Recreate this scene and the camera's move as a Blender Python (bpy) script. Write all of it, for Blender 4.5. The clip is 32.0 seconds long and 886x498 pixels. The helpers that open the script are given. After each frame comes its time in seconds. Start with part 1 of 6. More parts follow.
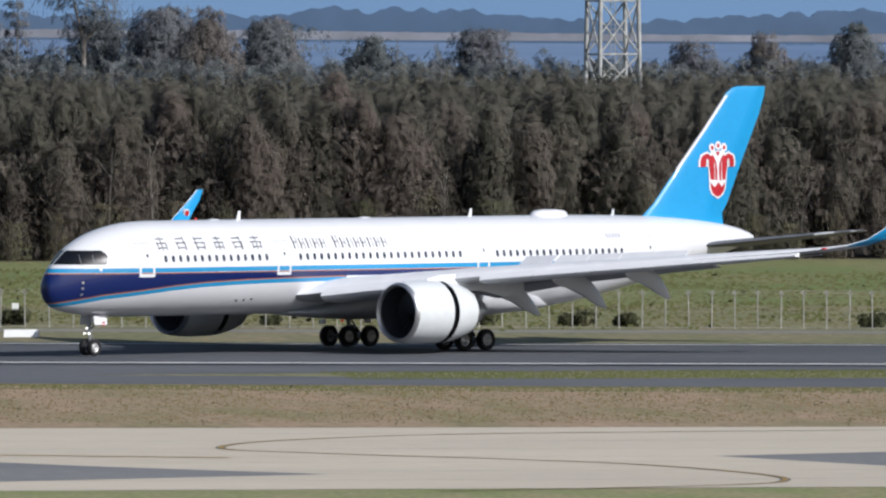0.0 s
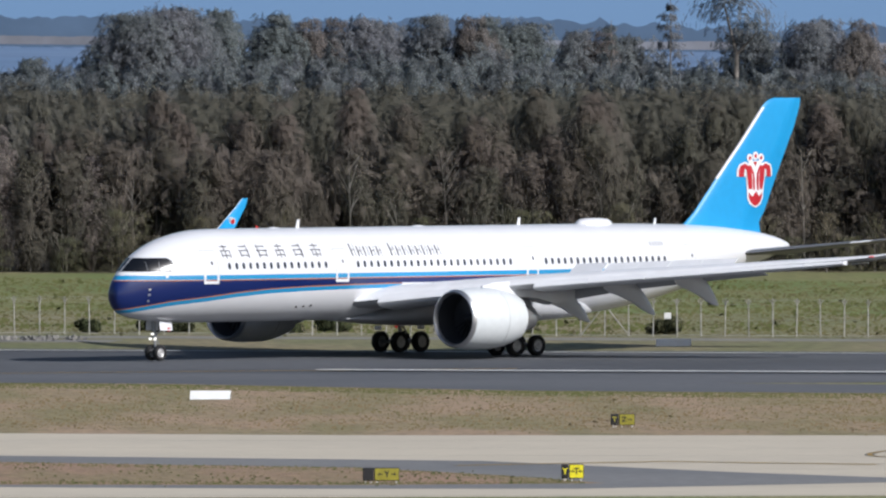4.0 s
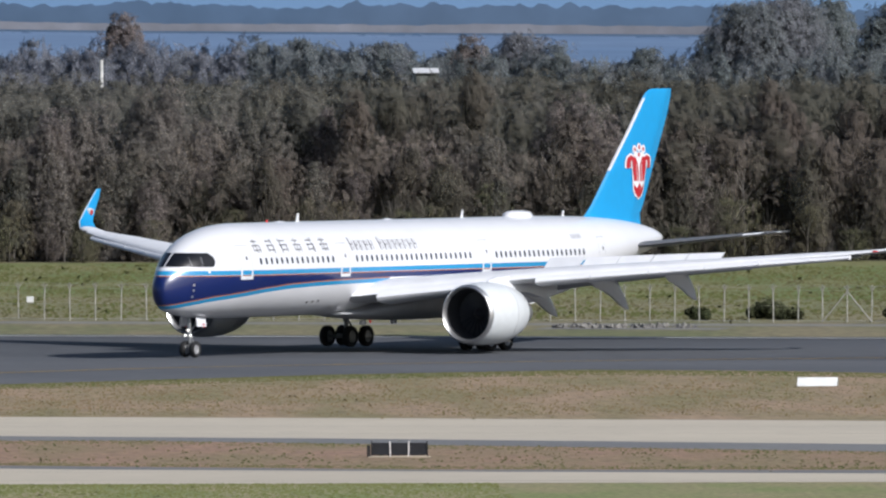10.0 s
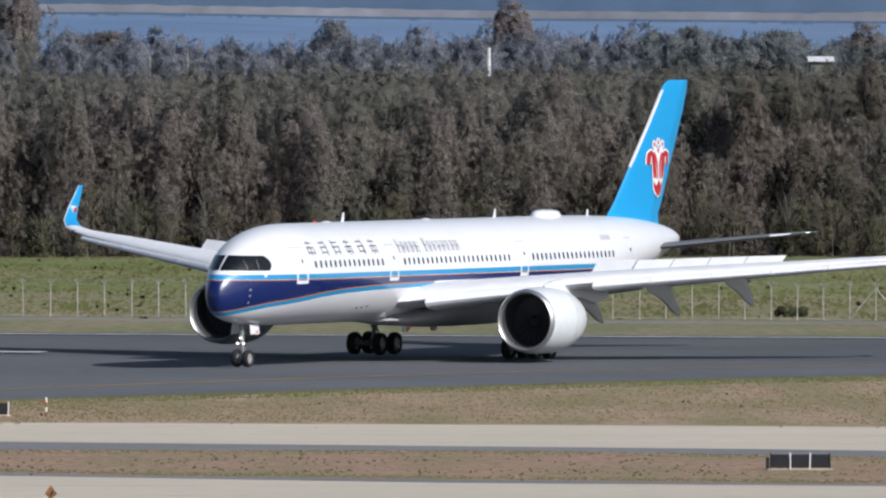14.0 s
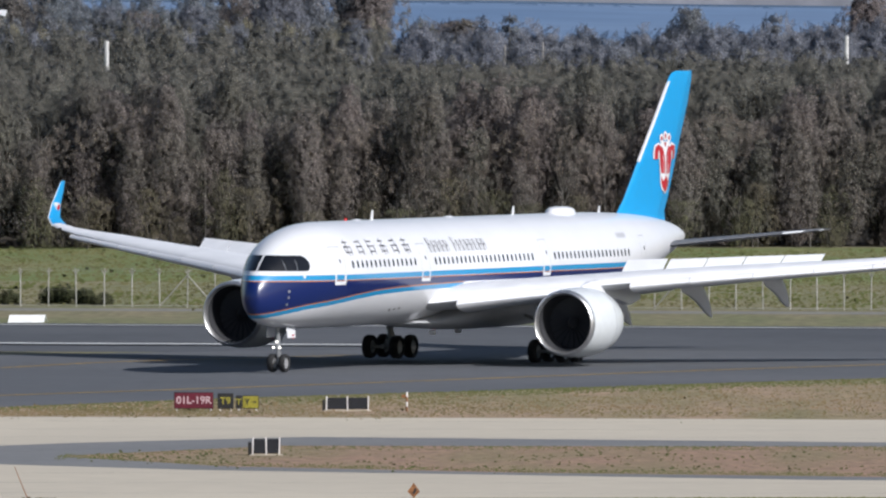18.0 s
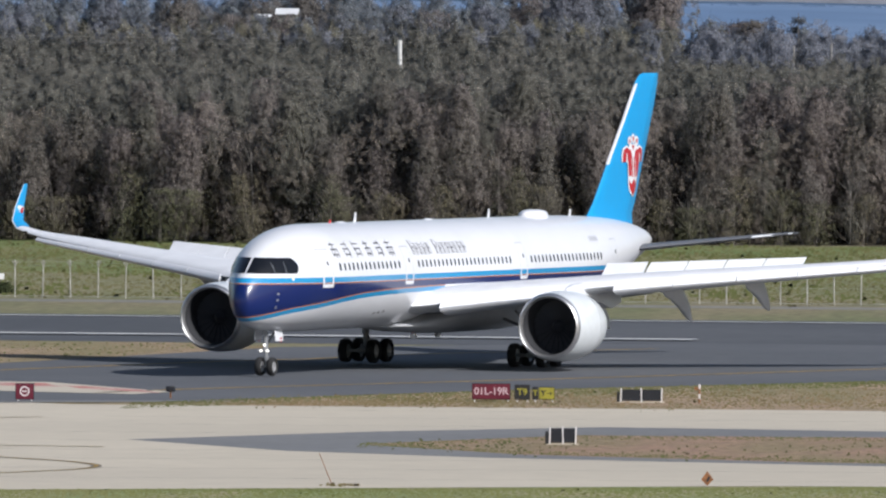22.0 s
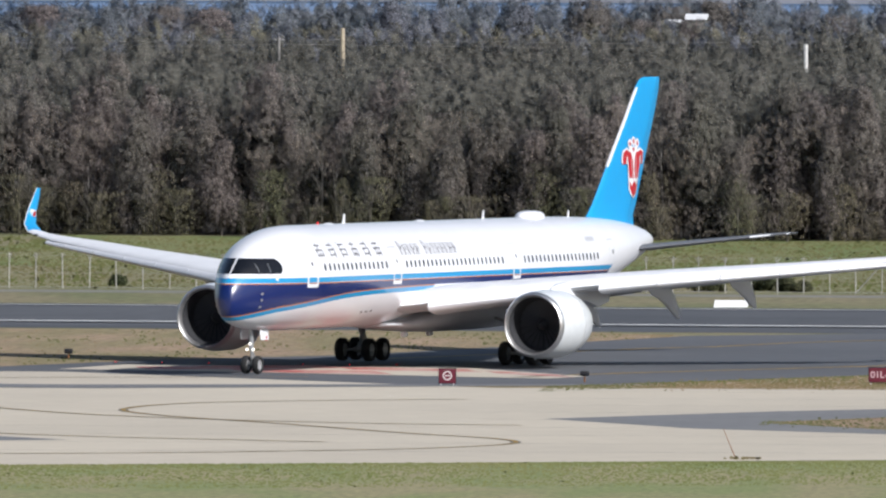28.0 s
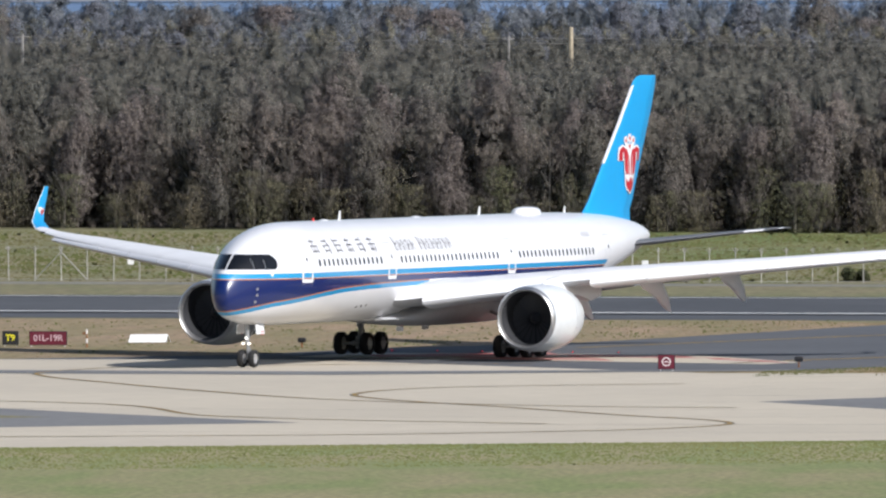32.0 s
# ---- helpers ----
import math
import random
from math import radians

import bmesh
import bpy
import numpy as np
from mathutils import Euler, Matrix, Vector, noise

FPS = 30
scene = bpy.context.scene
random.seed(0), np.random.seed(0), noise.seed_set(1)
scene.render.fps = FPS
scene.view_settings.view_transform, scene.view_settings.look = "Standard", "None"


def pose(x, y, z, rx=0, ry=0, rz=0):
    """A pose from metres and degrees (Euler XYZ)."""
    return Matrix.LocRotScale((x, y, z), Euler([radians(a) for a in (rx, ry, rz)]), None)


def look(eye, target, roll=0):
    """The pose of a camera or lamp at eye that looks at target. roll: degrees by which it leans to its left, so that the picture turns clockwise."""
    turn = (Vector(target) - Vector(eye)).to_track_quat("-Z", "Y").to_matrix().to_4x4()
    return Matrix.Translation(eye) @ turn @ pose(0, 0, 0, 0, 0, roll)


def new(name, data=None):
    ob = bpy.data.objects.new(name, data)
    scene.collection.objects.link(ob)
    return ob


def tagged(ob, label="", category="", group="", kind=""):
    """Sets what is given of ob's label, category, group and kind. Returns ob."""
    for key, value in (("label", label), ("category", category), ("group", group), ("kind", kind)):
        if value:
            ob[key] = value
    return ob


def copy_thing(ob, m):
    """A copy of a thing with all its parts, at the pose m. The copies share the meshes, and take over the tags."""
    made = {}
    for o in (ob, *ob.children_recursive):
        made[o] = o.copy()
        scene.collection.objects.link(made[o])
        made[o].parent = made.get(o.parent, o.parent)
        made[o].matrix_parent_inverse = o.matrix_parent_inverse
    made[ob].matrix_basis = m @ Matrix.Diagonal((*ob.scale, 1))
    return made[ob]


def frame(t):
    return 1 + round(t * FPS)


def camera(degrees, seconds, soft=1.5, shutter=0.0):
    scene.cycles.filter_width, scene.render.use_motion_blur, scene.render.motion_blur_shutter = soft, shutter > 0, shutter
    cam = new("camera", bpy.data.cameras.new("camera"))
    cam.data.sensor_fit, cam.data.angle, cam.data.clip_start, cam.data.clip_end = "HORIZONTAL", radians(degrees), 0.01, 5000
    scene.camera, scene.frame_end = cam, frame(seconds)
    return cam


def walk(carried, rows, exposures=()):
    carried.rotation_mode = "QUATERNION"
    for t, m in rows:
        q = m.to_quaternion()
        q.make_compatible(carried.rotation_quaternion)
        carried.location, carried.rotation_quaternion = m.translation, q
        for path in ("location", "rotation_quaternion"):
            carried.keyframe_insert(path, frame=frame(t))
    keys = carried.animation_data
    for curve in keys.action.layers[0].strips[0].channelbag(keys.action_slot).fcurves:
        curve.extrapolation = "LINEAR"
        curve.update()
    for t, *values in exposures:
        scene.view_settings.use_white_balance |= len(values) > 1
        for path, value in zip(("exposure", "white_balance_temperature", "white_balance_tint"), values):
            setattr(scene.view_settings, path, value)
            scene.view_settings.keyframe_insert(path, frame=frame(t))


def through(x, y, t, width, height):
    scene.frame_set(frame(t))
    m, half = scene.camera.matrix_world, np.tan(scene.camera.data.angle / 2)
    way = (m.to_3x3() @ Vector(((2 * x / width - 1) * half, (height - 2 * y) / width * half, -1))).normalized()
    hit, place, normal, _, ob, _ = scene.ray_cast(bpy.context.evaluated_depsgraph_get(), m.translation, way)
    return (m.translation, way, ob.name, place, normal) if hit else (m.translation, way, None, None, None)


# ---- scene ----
# The viewpoint: a terrace 21.5 m above the airfield; seconds, azimuth, depression and lean in degrees, metres forward.
EYE = 21.5
PATH = [
    (0, 6.8931, 0.8985, -0.045, 1.7),
    (0.5, 6.5500, 0.8795, -0.010, 4.0),
    (1, 6.2233, 0.8669, 0.005, 2.8),
    (1.5, 5.9337, 0.8578, 0.049, 0.7),
    (2, 5.7237, 0.8429, -0.007, -3.4),
    (2.5, 5.3678, 0.8436, -0.086, -7.0),
    (3, 5.0440, 0.8662, -0.085, -8.0),
    (3.5, 4.6643, 0.8559, -0.049, -9.1),
    (5.5, 3.7992, 0.8564, 0.065, -7.4),
    (6, 3.6371, 0.8575, 0.017, -7.7),
    (6.5, 3.3602, 0.8608, -0.023, -8.7),
    (7, 3.1459, 0.8567, -0.085, -9.9),
    (7.5, 2.9620, 0.8589, -0.097, -12.2),
    (8, 2.7429, 0.8683, -0.160, -13.2),
    (8.5, 2.5144, 0.8831, -0.175, -14.4),
    (9, 2.2548, 0.8721, -0.150, -16.0),
    (9.5, 2.0476, 0.8582, -0.146, -16.3),
    (10, 1.9381, 0.8873, -0.095, -17.0),
    (10.5, 1.7860, 0.9060, -0.125, -15.6),
    (11, 1.6194, 0.9277, -0.090, -13.1),
    (11.5, 1.4225, 0.9026, -0.035, -2.9),
    (12, 1.2407, 0.9065, -0.015, 4.1),
    (12.5, 1.0105, 0.9116, -0.012, 11.6),
    (13, 0.7792, 0.9115, -0.032, 16.4),
    (13.5, 0.5577, 0.9326, -0.036, 20.5),
    (14, 0.4183, 0.9324, -0.038, 24.6),
    (14.5, 0.2801, 0.9276, -0.085, 26.3),
    (15, 0.0000, 0.9164, -0.279, 27.0),
    (15.5, -0.1720, 0.9041, -0.296, 30.2),
    (17.5, -0.6845, 0.9771, -0.132, 37.4),
    (18, -0.9465, 0.9767, -0.102, 38.0),
    (18.5, -1.1411, 0.9787, 0.058, 39.9),
    (19, -1.2835, 1.0116, 0.116, 41.3),
    (19.5, -1.4014, 1.0242, 0.239, 42.8),
    (20, -1.4770, 1.0466, 0.303, 41.8),
    (20.5, -1.6375, 1.0497, 0.231, 38.8),
    (21, -1.8063, 1.0106, 0.241, 34.4),
    (21.5, -1.9070, 0.9784, 0.243, 26.2),
    (22, -2.0588, 0.9776, 0.203, 20.0),
    (22.5, -2.2071, 0.9743, 0.196, 12.7),
    (23, -2.3261, 0.9657, 0.240, 5.0),
    (23.5, -2.4573, 0.9516, 0.236, -0.7),
    (24, -2.6211, 0.9715, 0.142, -5.5),
    (24.5, -2.7472, 0.9930, 0.092, -8.5),
    (25, -2.8523, 0.9859, 0.102, -13.0),
    (25.5, -3.0051, 1.0019, 0.135, -16.5),
    (26, -3.1783, 0.9820, 0.107, -16.8),
    (26.5, -3.3342, 0.9692, 0.105, -16.3),
    (28.5, -3.8020, 0.9622, -0.039, -34.4),
    (29, -3.9720, 0.9730, -0.102, -38.9),
    (29.5, -4.1171, 0.9862, -0.163, -41.4),
    (30, -4.2344, 0.9761, -0.201, -44.7),
    (30.5, -4.3460, 0.9746, -0.214, -50.5),
    (31, -4.4509, 0.9667, -0.217, -55.9),
    (31.5, -4.5366, 0.9606, -0.198, -59.5),
    (32, -4.5828, 0.9637, -0.216, -60.4),
]
cam = camera(3.454, 32.0, soft=2.3)


def view(azimuth, down, lean, forward):
    a, d = radians(azimuth), radians(down)
    eye = Vector((forward * math.sin(a), forward * math.cos(a), EYE * (1 - 0.1035 * forward / 930)))
    way = Vector((math.sin(a), math.cos(a), -math.tan(d)))
    return look(eye, eye + 1000 * way, lean)


walk(cam, [(t, view(a, d, r, q)) for t, a, d, r, q in PATH],
     exposures=[(0, 0.07, 6060, 12), (12, 0.09, 6060, 12), (18, 0.13, 6060, 12), (23, 0.18, 6060, 12), (30, 0.31, 6120, 12), (32, 0.31, 6120, 12)])

# ---- light ----
SUN_FROM = Vector((0.60, -0.55, 0.55)).normalized()
world = bpy.data.worlds.new("sky")
scene.world = world
world.use_nodes = True
wn, wl = world.node_tree.nodes, world.node_tree.links
sky = wn.new("ShaderNodeTexSky")
sky.sky_type = "NISHITA"
sky.sun_disc = False
sky.sun_elevation = math.asin(SUN_FROM.z)
sky.sun_rotation = math.atan2(SUN_FROM.x, SUN_FROM.y)
sky.dust_density = 1.5
wl.new(sky.outputs["Color"], wn["Background"].inputs["Color"])
wn["Background"].inputs["Strength"].default_value = 0.068
sun_data = bpy.data.lights.new("sun", "SUN")
sun_data.energy, sun_data.angle, sun_data.color = 4.5, radians(0.53), (1.0, 0.955, 0.89)
sun = new("sun", sun_data)
sun.matrix_world = look(SUN_FROM * 300, (0, 0, 0))
scene.view_settings.exposure = 0.0

# ---- materials ----
def material(name, base, rough=0.6, metal=0.0, vary=0.12, scale=1.0, bump=0.0, coat=0.0, second=None, fine=8.0, long=1.0):
    """Base colour broken up by noise at two scales, with an optional second colour in patches, drawn out northwards by long."""
    m = bpy.data.materials.new(name)
    m.use_nodes = True
    n, l = m.node_tree.nodes, m.node_tree.links
    b = n["Principled BSDF"]
    b.inputs["Roughness"].default_value = rough
    b.inputs["Metallic"].default_value = metal
    b.inputs["Coat Weight"].default_value = coat
    b.inputs["Coat Roughness"].default_value = 0.08
    geo = n.new("ShaderNodeNewGeometry")
    big = n.new("ShaderNodeTexNoise")
    big.inputs["Scale"].default_value, big.inputs["Detail"].default_value = scale, 5
    small = n.new("ShaderNodeTexNoise")
    small.inputs["Scale"].default_value, small.inputs["Detail"].default_value = scale * fine, 4
    along = n.new("ShaderNodeVectorMath")
    along.operation = "MULTIPLY"
    along.inputs[1].default_value = (1.0, 1.0 / long, 1.0)
    l.new(geo.outputs["Position"], along.inputs[0])
    for k in (big, small):
        l.new(along.outputs["Vector"], k.inputs["Vector"])
    mix = n.new("ShaderNodeMix")
    mix.data_type = "RGBA"
    c = Vector(base)
    d = Vector(second) if second else c * (1 - 2 * vary)
    mix.inputs["A"].default_value = (*c, 1)
    mix.inputs["B"].default_value = (*d, 1)
    ramp = n.new("ShaderNodeMapRange")
    ramp.inputs["From Min"].default_value, ramp.inputs["From Max"].default_value = 0.38, 0.62
    l.new(big.outputs["Fac"], ramp.inputs["Value"])
    l.new(ramp.outputs["Result"], mix.inputs["Factor"])
    hsv = n.new("ShaderNodeHueSaturation")
    val = n.new("ShaderNodeMapRange")
    val.inputs["From Min"].default_value, val.inputs["From Max"].default_value = 0.3, 0.7
    val.inputs["To Min"].default_value, val.inputs["To Max"].default_value = 1 - vary, 1 + vary
    l.new(small.outputs["Fac"], val.inputs["Value"])
    l.new(val.outputs["Result"], hsv.inputs["Value"])
    l.new(mix.outputs["Result"], hsv.inputs["Color"])
    l.new(hsv.outputs["Color"], b.inputs["Base Color"])
    if bump:
        bp = n.new("ShaderNodeBump")
        bp.inputs["Strength"].default_value, bp.inputs["Distance"].default_value = 0.6, bump
        l.new(small.outputs["Fac"], bp.inputs["Height"])
        l.new(bp.outputs["Normal"], b.inputs["Normal"])
    return m


def plain(name, base, rough=0.5, metal=0.0, coat=0.0, emit=0.0, local_scale=2.0, vary=0.05):
    """A painted or metal surface of a moving thing, with faint dirt that travels with it."""
    m = bpy.data.materials.new(name)
    m.use_nodes = True
    n, l = m.node_tree.nodes, m.node_tree.links
    b = n["Principled BSDF"]
    b.inputs["Metallic"].default_value, b.inputs["Coat Weight"].default_value = metal, coat
    b.inputs["Coat Roughness"].default_value = 0.06
    tex = n.new("ShaderNodeTexCoord")
    ns = n.new("ShaderNodeTexNoise")
    ns.inputs["Scale"].default_value, ns.inputs["Detail"].default_value = local_scale, 6
    l.new(tex.outputs["Object"], ns.inputs["Vector"])
    mr = n.new("ShaderNodeMapRange")
    mr.inputs["From Min"].default_value, mr.inputs["From Max"].default_value = 0.3, 0.7
    mr.inputs["To Min"].default_value, mr.inputs["To Max"].default_value = 1 - vary, 1 + vary * 0.5
    l.new(ns.outputs["Fac"], mr.inputs["Value"])
    hsv = n.new("ShaderNodeHueSaturation")
    hsv.inputs["Color"].default_value = (*base, 1)
    l.new(mr.outputs["Result"], hsv.inputs["Value"])
    l.new(hsv.outputs["Color"], b.inputs["Base Color"])
    rr = n.new("ShaderNodeMapRange")
    rr.inputs["To Min"].default_value, rr.inputs["To Max"].default_value = max(0.02, rough - 0.06), rough + 0.08
    l.new(ns.outputs["Fac"], rr.inputs["Value"])
    l.new(rr.outputs["Result"], b.inputs["Roughness"])
    if emit:
        b.inputs["Emission Color"].default_value = (*base, 1)
        b.inputs["Emission Strength"].default_value = emit
    return m


M_GRASS_DRY = material("dry grass", (0.300, 0.212, 0.135), 0.95, vary=0.22, scale=0.16, bump=0.08, second=(0.200, 0.168, 0.080), fine=9, long=5)
M_GRASS_GREEN = material("mown green grass", (0.150, 0.154, 0.064), 0.95, vary=0.24, scale=0.07, bump=0.06, second=(0.192, 0.168, 0.088), fine=16, long=4)
M_GRASS_NEAR = material("sunlit rough lawn", (0.178, 0.205, 0.072), 0.95, vary=0.28, scale=0.2, bump=0.06, second=(0.250, 0.222, 0.112), fine=14, long=3)
M_GRASS_LUSH = material("fresh green grass", (0.112, 0.152, 0.036), 0.95, vary=0.25, scale=0.08, bump=0.06, second=(0.165, 0.162, 0.058), fine=12, long=4)
M_GRASS_MIX = material("patchy olive grass", (0.195, 0.165, 0.090), 0.95, vary=0.28, scale=0.09, bump=0.08, second=(0.130, 0.138, 0.056), fine=12, long=4)
M_FLOOR = material("leaf litter", (0.06, 0.05, 0.035), 0.95, vary=0.2, scale=0.3)
M_ASPHALT = material("asphalt", (0.080, 0.085, 0.094), 0.9, vary=0.12, scale=0.04, bump=0.01, second=(0.100, 0.104, 0.112), fine=20)
M_RUNWAY = material("dark runway asphalt", (0.056, 0.060, 0.068), 0.9, vary=0.14, scale=0.03, bump=0.01, second=(0.080, 0.084, 0.092), fine=20)
M_ASPHALT_OLD = material("worn asphalt shoulder", (0.150, 0.152, 0.156), 0.92, vary=0.12, scale=0.06, bump=0.01, second=(0.175, 0.175, 0.175), fine=20)
M_CONCRETE = material("pale concrete", (0.515, 0.46, 0.365), 0.9, vary=0.05, scale=0.03, bump=0.004, second=(0.47, 0.42, 0.335), fine=18)
M_JOINT = material("tarred joint", (0.26, 0.24, 0.20), 0.9, vary=0.2, scale=0.4)
M_GRASS_RED = material("parched reddish grass", (0.280, 0.176, 0.118), 0.95, vary=0.22, scale=0.18, bump=0.08, second=(0.215, 0.162, 0.088), fine=9, long=4)
M_TRACK = material("grey gravel", (0.17, 0.165, 0.155), 0.95, vary=0.2, scale=0.2, second=(0.21, 0.20, 0.18))
M_WHITE_LINE = material("white line paint", (0.62, 0.62, 0.60), 0.8, vary=0.12, scale=0.3)
M_YELLOW_LINE = material("yellow line paint", (0.34, 0.22, 0.05), 0.8, vary=0.15, scale=0.3)
M_RED_PAINT = material("faded red surface paint", (0.40, 0.10, 0.09), 0.85, vary=0.25, scale=0.3, second=(0.46, 0.30, 0.26))
M_BLACK_LINE = material("worn black line paint", (0.17, 0.155, 0.13), 0.9, vary=0.1, scale=0.5)


# ---- building helpers ----
import collections
from mathutils.geometry import tessellate_polygon

def part(name, bm, mat, parent=None, label="", smooth=True):
    me = bpy.data.meshes.new(name)
    bmesh.ops.recalc_face_normals(bm, faces=bm.faces)
    bm.to_mesh(me)
    bm.free()
    for m in mat if isinstance(mat, (list, tuple)) else [mat]:
        me.materials.append(m)
    if smooth:
        me.polygons.foreach_set("use_smooth", [True] * len(me.polygons))
        me.set_sharp_from_angle(angle=radians(38))
    ob = new(name, me)
    ob.parent = parent
    return tagged(ob, label)


def raw(name, verts, faces, mat, parent=None, smooth=False):
    me = bpy.data.meshes.new(name)
    me.from_pydata(verts, [], faces)
    for m in mat if isinstance(mat, (list, tuple)) else [mat]:
        me.materials.append(m)
    if smooth:
        me.polygons.foreach_set("use_smooth", [True] * len(me.polygons))
    ob = new(name, me)
    ob.parent = parent
    return ob


def box(bm, size, at=(0, 0, 0), turn=None, bevel=0.0):
    m = Matrix.Translation(at) @ (turn.to_matrix().to_4x4() if turn else Matrix()) @ Matrix.Diagonal((*size, 1))
    made = bmesh.ops.create_cube(bm, size=1, matrix=m)["verts"]
    if bevel:
        edges = list({e for v in made for e in v.link_edges})
        bmesh.ops.bevel(bm, geom=edges, offset=bevel, segments=1, affect="EDGES")
    return bm


def rod(bm, a, b, r0, r1=None, n=8):
    a, b = Vector(a), Vector(b)
    d = b - a
    m = Matrix.Translation((a + b) / 2) @ d.to_track_quat("Z", "Y").to_matrix().to_4x4()
    bmesh.ops.create_cone(bm, cap_ends=True, segments=n, radius1=r0, radius2=r0 if r1 is None else r1, depth=d.length, matrix=m)
    return bm


def loft(bm, rings, caps=(True, True), closed=True):
    rows = [[bm.verts.new(p) for p in ring] for ring in rings]
    n = len(rows[0])
    for a, b in zip(rows, rows[1:]):
        for i in range(n if closed else n - 1):
            j = (i + 1) % n
            bm.faces.new((a[i], a[j], b[j], b[i]))
    if caps[0]:
        bm.faces.new(rows[0][::-1])
    if caps[1]:
        bm.faces.new(rows[-1])
    return rows


def thing(name, label, category, group="", at=None):
    ob = new(name)
    ob.empty_display_size = 0.5
    if at is not None:
        ob.matrix_basis = at
    return tagged(ob, label, category, group)


# ---- the ground, layer over layer ----
def sheet(name, outline, z, mat, label, category="ground"):
    pts = [Vector((x, y, z)) for x, y in outline]
    tris = []
    for i, j, k in tessellate_polygon([pts]):
        up = (pts[j] - pts[i]).cross(pts[k] - pts[i]).z > 0
        tris.append((i, j, k) if up else (i, k, j))
    ob = raw(name, pts, tris, mat)
    return tagged(ob, label, category, kind="structure")


def strip(name, line, width, z, mat, label, category="marking", parent=None):
    """A painted line of even width along a run of points."""
    vs, fs = [], []
    for i, p in enumerate(line):
        a, b = Vector(line[max(i - 1, 0)]), Vector(line[min(i + 1, len(line) - 1)])
        d = (b - a).normalized()
        n = Vector((-d.y, d.x)) * width / 2
        vs += [(p[0] + n.x, p[1] + n.y, z), (p[0] - n.x, p[1] - n.y, z)]
    fs = [(2 * i, 2 * i + 1, 2 * i + 3, 2 * i + 2) for i in range(len(line) - 1)]
    return tagged(raw(name, vs, fs, mat, parent), label, category, kind="structure")


def runway_y(c, x):
    return c - 0.25 * x


ground = sheet("ground", [(-4900, -900), (4900, -900), (4900, 4950), (-4900, 4950)], 0.0, M_GRASS_GREEN, "wide mown green grass field of the airfield", "grass")
sheet("near_lawn", [(-300, 480), (220, 480), (220, 680), (-10, 675), (-46, 664), (-74, 658), (-300, 622)], 0.004, M_GRASS_NEAR, "rough sunlit lawn at the edge of the concrete", "grass")
sheet("dry_verge", [(-500, 760), (500, 700), (500, 800), (150, 838), (60, 903), (-45, 806), (-500, 900)], 0.004, M_GRASS_DRY, "brown dry grass between runway exit and taxiway", "grass")
sheet("runway", [(-520, runway_y(997, -520)), (-520, runway_y(920, -520)), (520, runway_y(920, 520)), (520, runway_y(997, 520))], 0.008, M_RUNWAY, "dark grey asphalt runway with white edge lines", "runway")
sheet("rapid_exit", [(150, 893), (84, 885), (112, 872), (150, 867), (150, 846), (128, 848), (113, 851), (100, 857), (82, 863), (70, 868), (60, 877), (50, 886), (39, 890), (23, 879), (2, 856), (-14, 836),
                     (-25, 826), (-37, 808), (-45, 797), (-140, 812), (-95, 828), (-80, 838), (-72, 855), (-61, 868), (-54, 888), (-43, 921), (-18, 936), (40, 916)], 0.012, M_ASPHALT,
      "grey asphalt exit taxiway that leaves the runway", "taxiway")
sheet("concrete_apron", [(520, 718), (115, 766), (54, 771), (23, 780), (-10, 787), (-48, 792), (-75, 826), (-140, 833), (-520, 890), (-520, 590), (-74, 650), (-46, 657), (-10, 667), (520, 672)], 0.016,
      M_CONCRETE, "pale beige concrete taxiway with curved guide lines", "taxiway")
sheet("asphalt_island", [(-41.6, 731), (-30, 746), (-19, 755), (20, 741), (57, 724), (68, 704), (78, 690), (58, 679), (45, 680), (5, 690), (-23, 705), (-33, 714)], 0.020, M_ASPHALT_OLD,
      "grey asphalt shoulder round a grass island", "shoulder")
sheet("grass_island", [(-30, 725.5), (-20, 741), (9, 738), (24, 729), (50, 713), (56, 700), (60, 687), (47, 685), (22, 688), (-8, 700), (-22, 710)], 0.024, M_GRASS_RED, "brown grass island between two taxiways", "grass")
sheet("asphalt_island", [(-63, 693), (-72, 706), (-82, 721), (-130, 745), (-130, 668), (-78, 685)], 0.020, M_ASPHALT_OLD, "grey asphalt shoulder on the concrete", "shoulder")
sheet("asphalt_island", [(100, 716), (110, 722), (190, 700), (190, 672), (106, 699)], 0.020, M_ASPHALT_OLD, "grey asphalt shoulder on the concrete", "shoulder")
sheet("grass_island", [(-77, 703), (-92, 722), (-130, 738), (-130, 690)], 0.024, M_GRASS_GREEN, "green grass island on the asphalt shoulder", "grass")
sheet("dry_verge", [(-43, 921), (-50, 931), (-105, 943), (-520, 1046), (-520, 875), (-95, 828), (-80, 838), (-72, 855), (-61, 868), (-54, 888)], 0.020, M_GRASS_DRY, "brown dry grass wedge beside the runway", "grass")
sheet("lush_grass", [(-120, 1175), (-40, 1150), (60, 1120), (170, 1085), (300, 1060), (300, 1290), (-30, 1296), (-120, 1330)], 0.004, M_GRASS_LUSH, "fresh green grass before the woods", "grass")
sheet("runway_verge", [(-520, runway_y(1045, -520)), (-520, runway_y(997, -520)), (520, runway_y(997, 520)), (520, runway_y(1045, 520))], 0.004, M_GRASS_MIX, "dry mown strip beyond the runway", "grass")

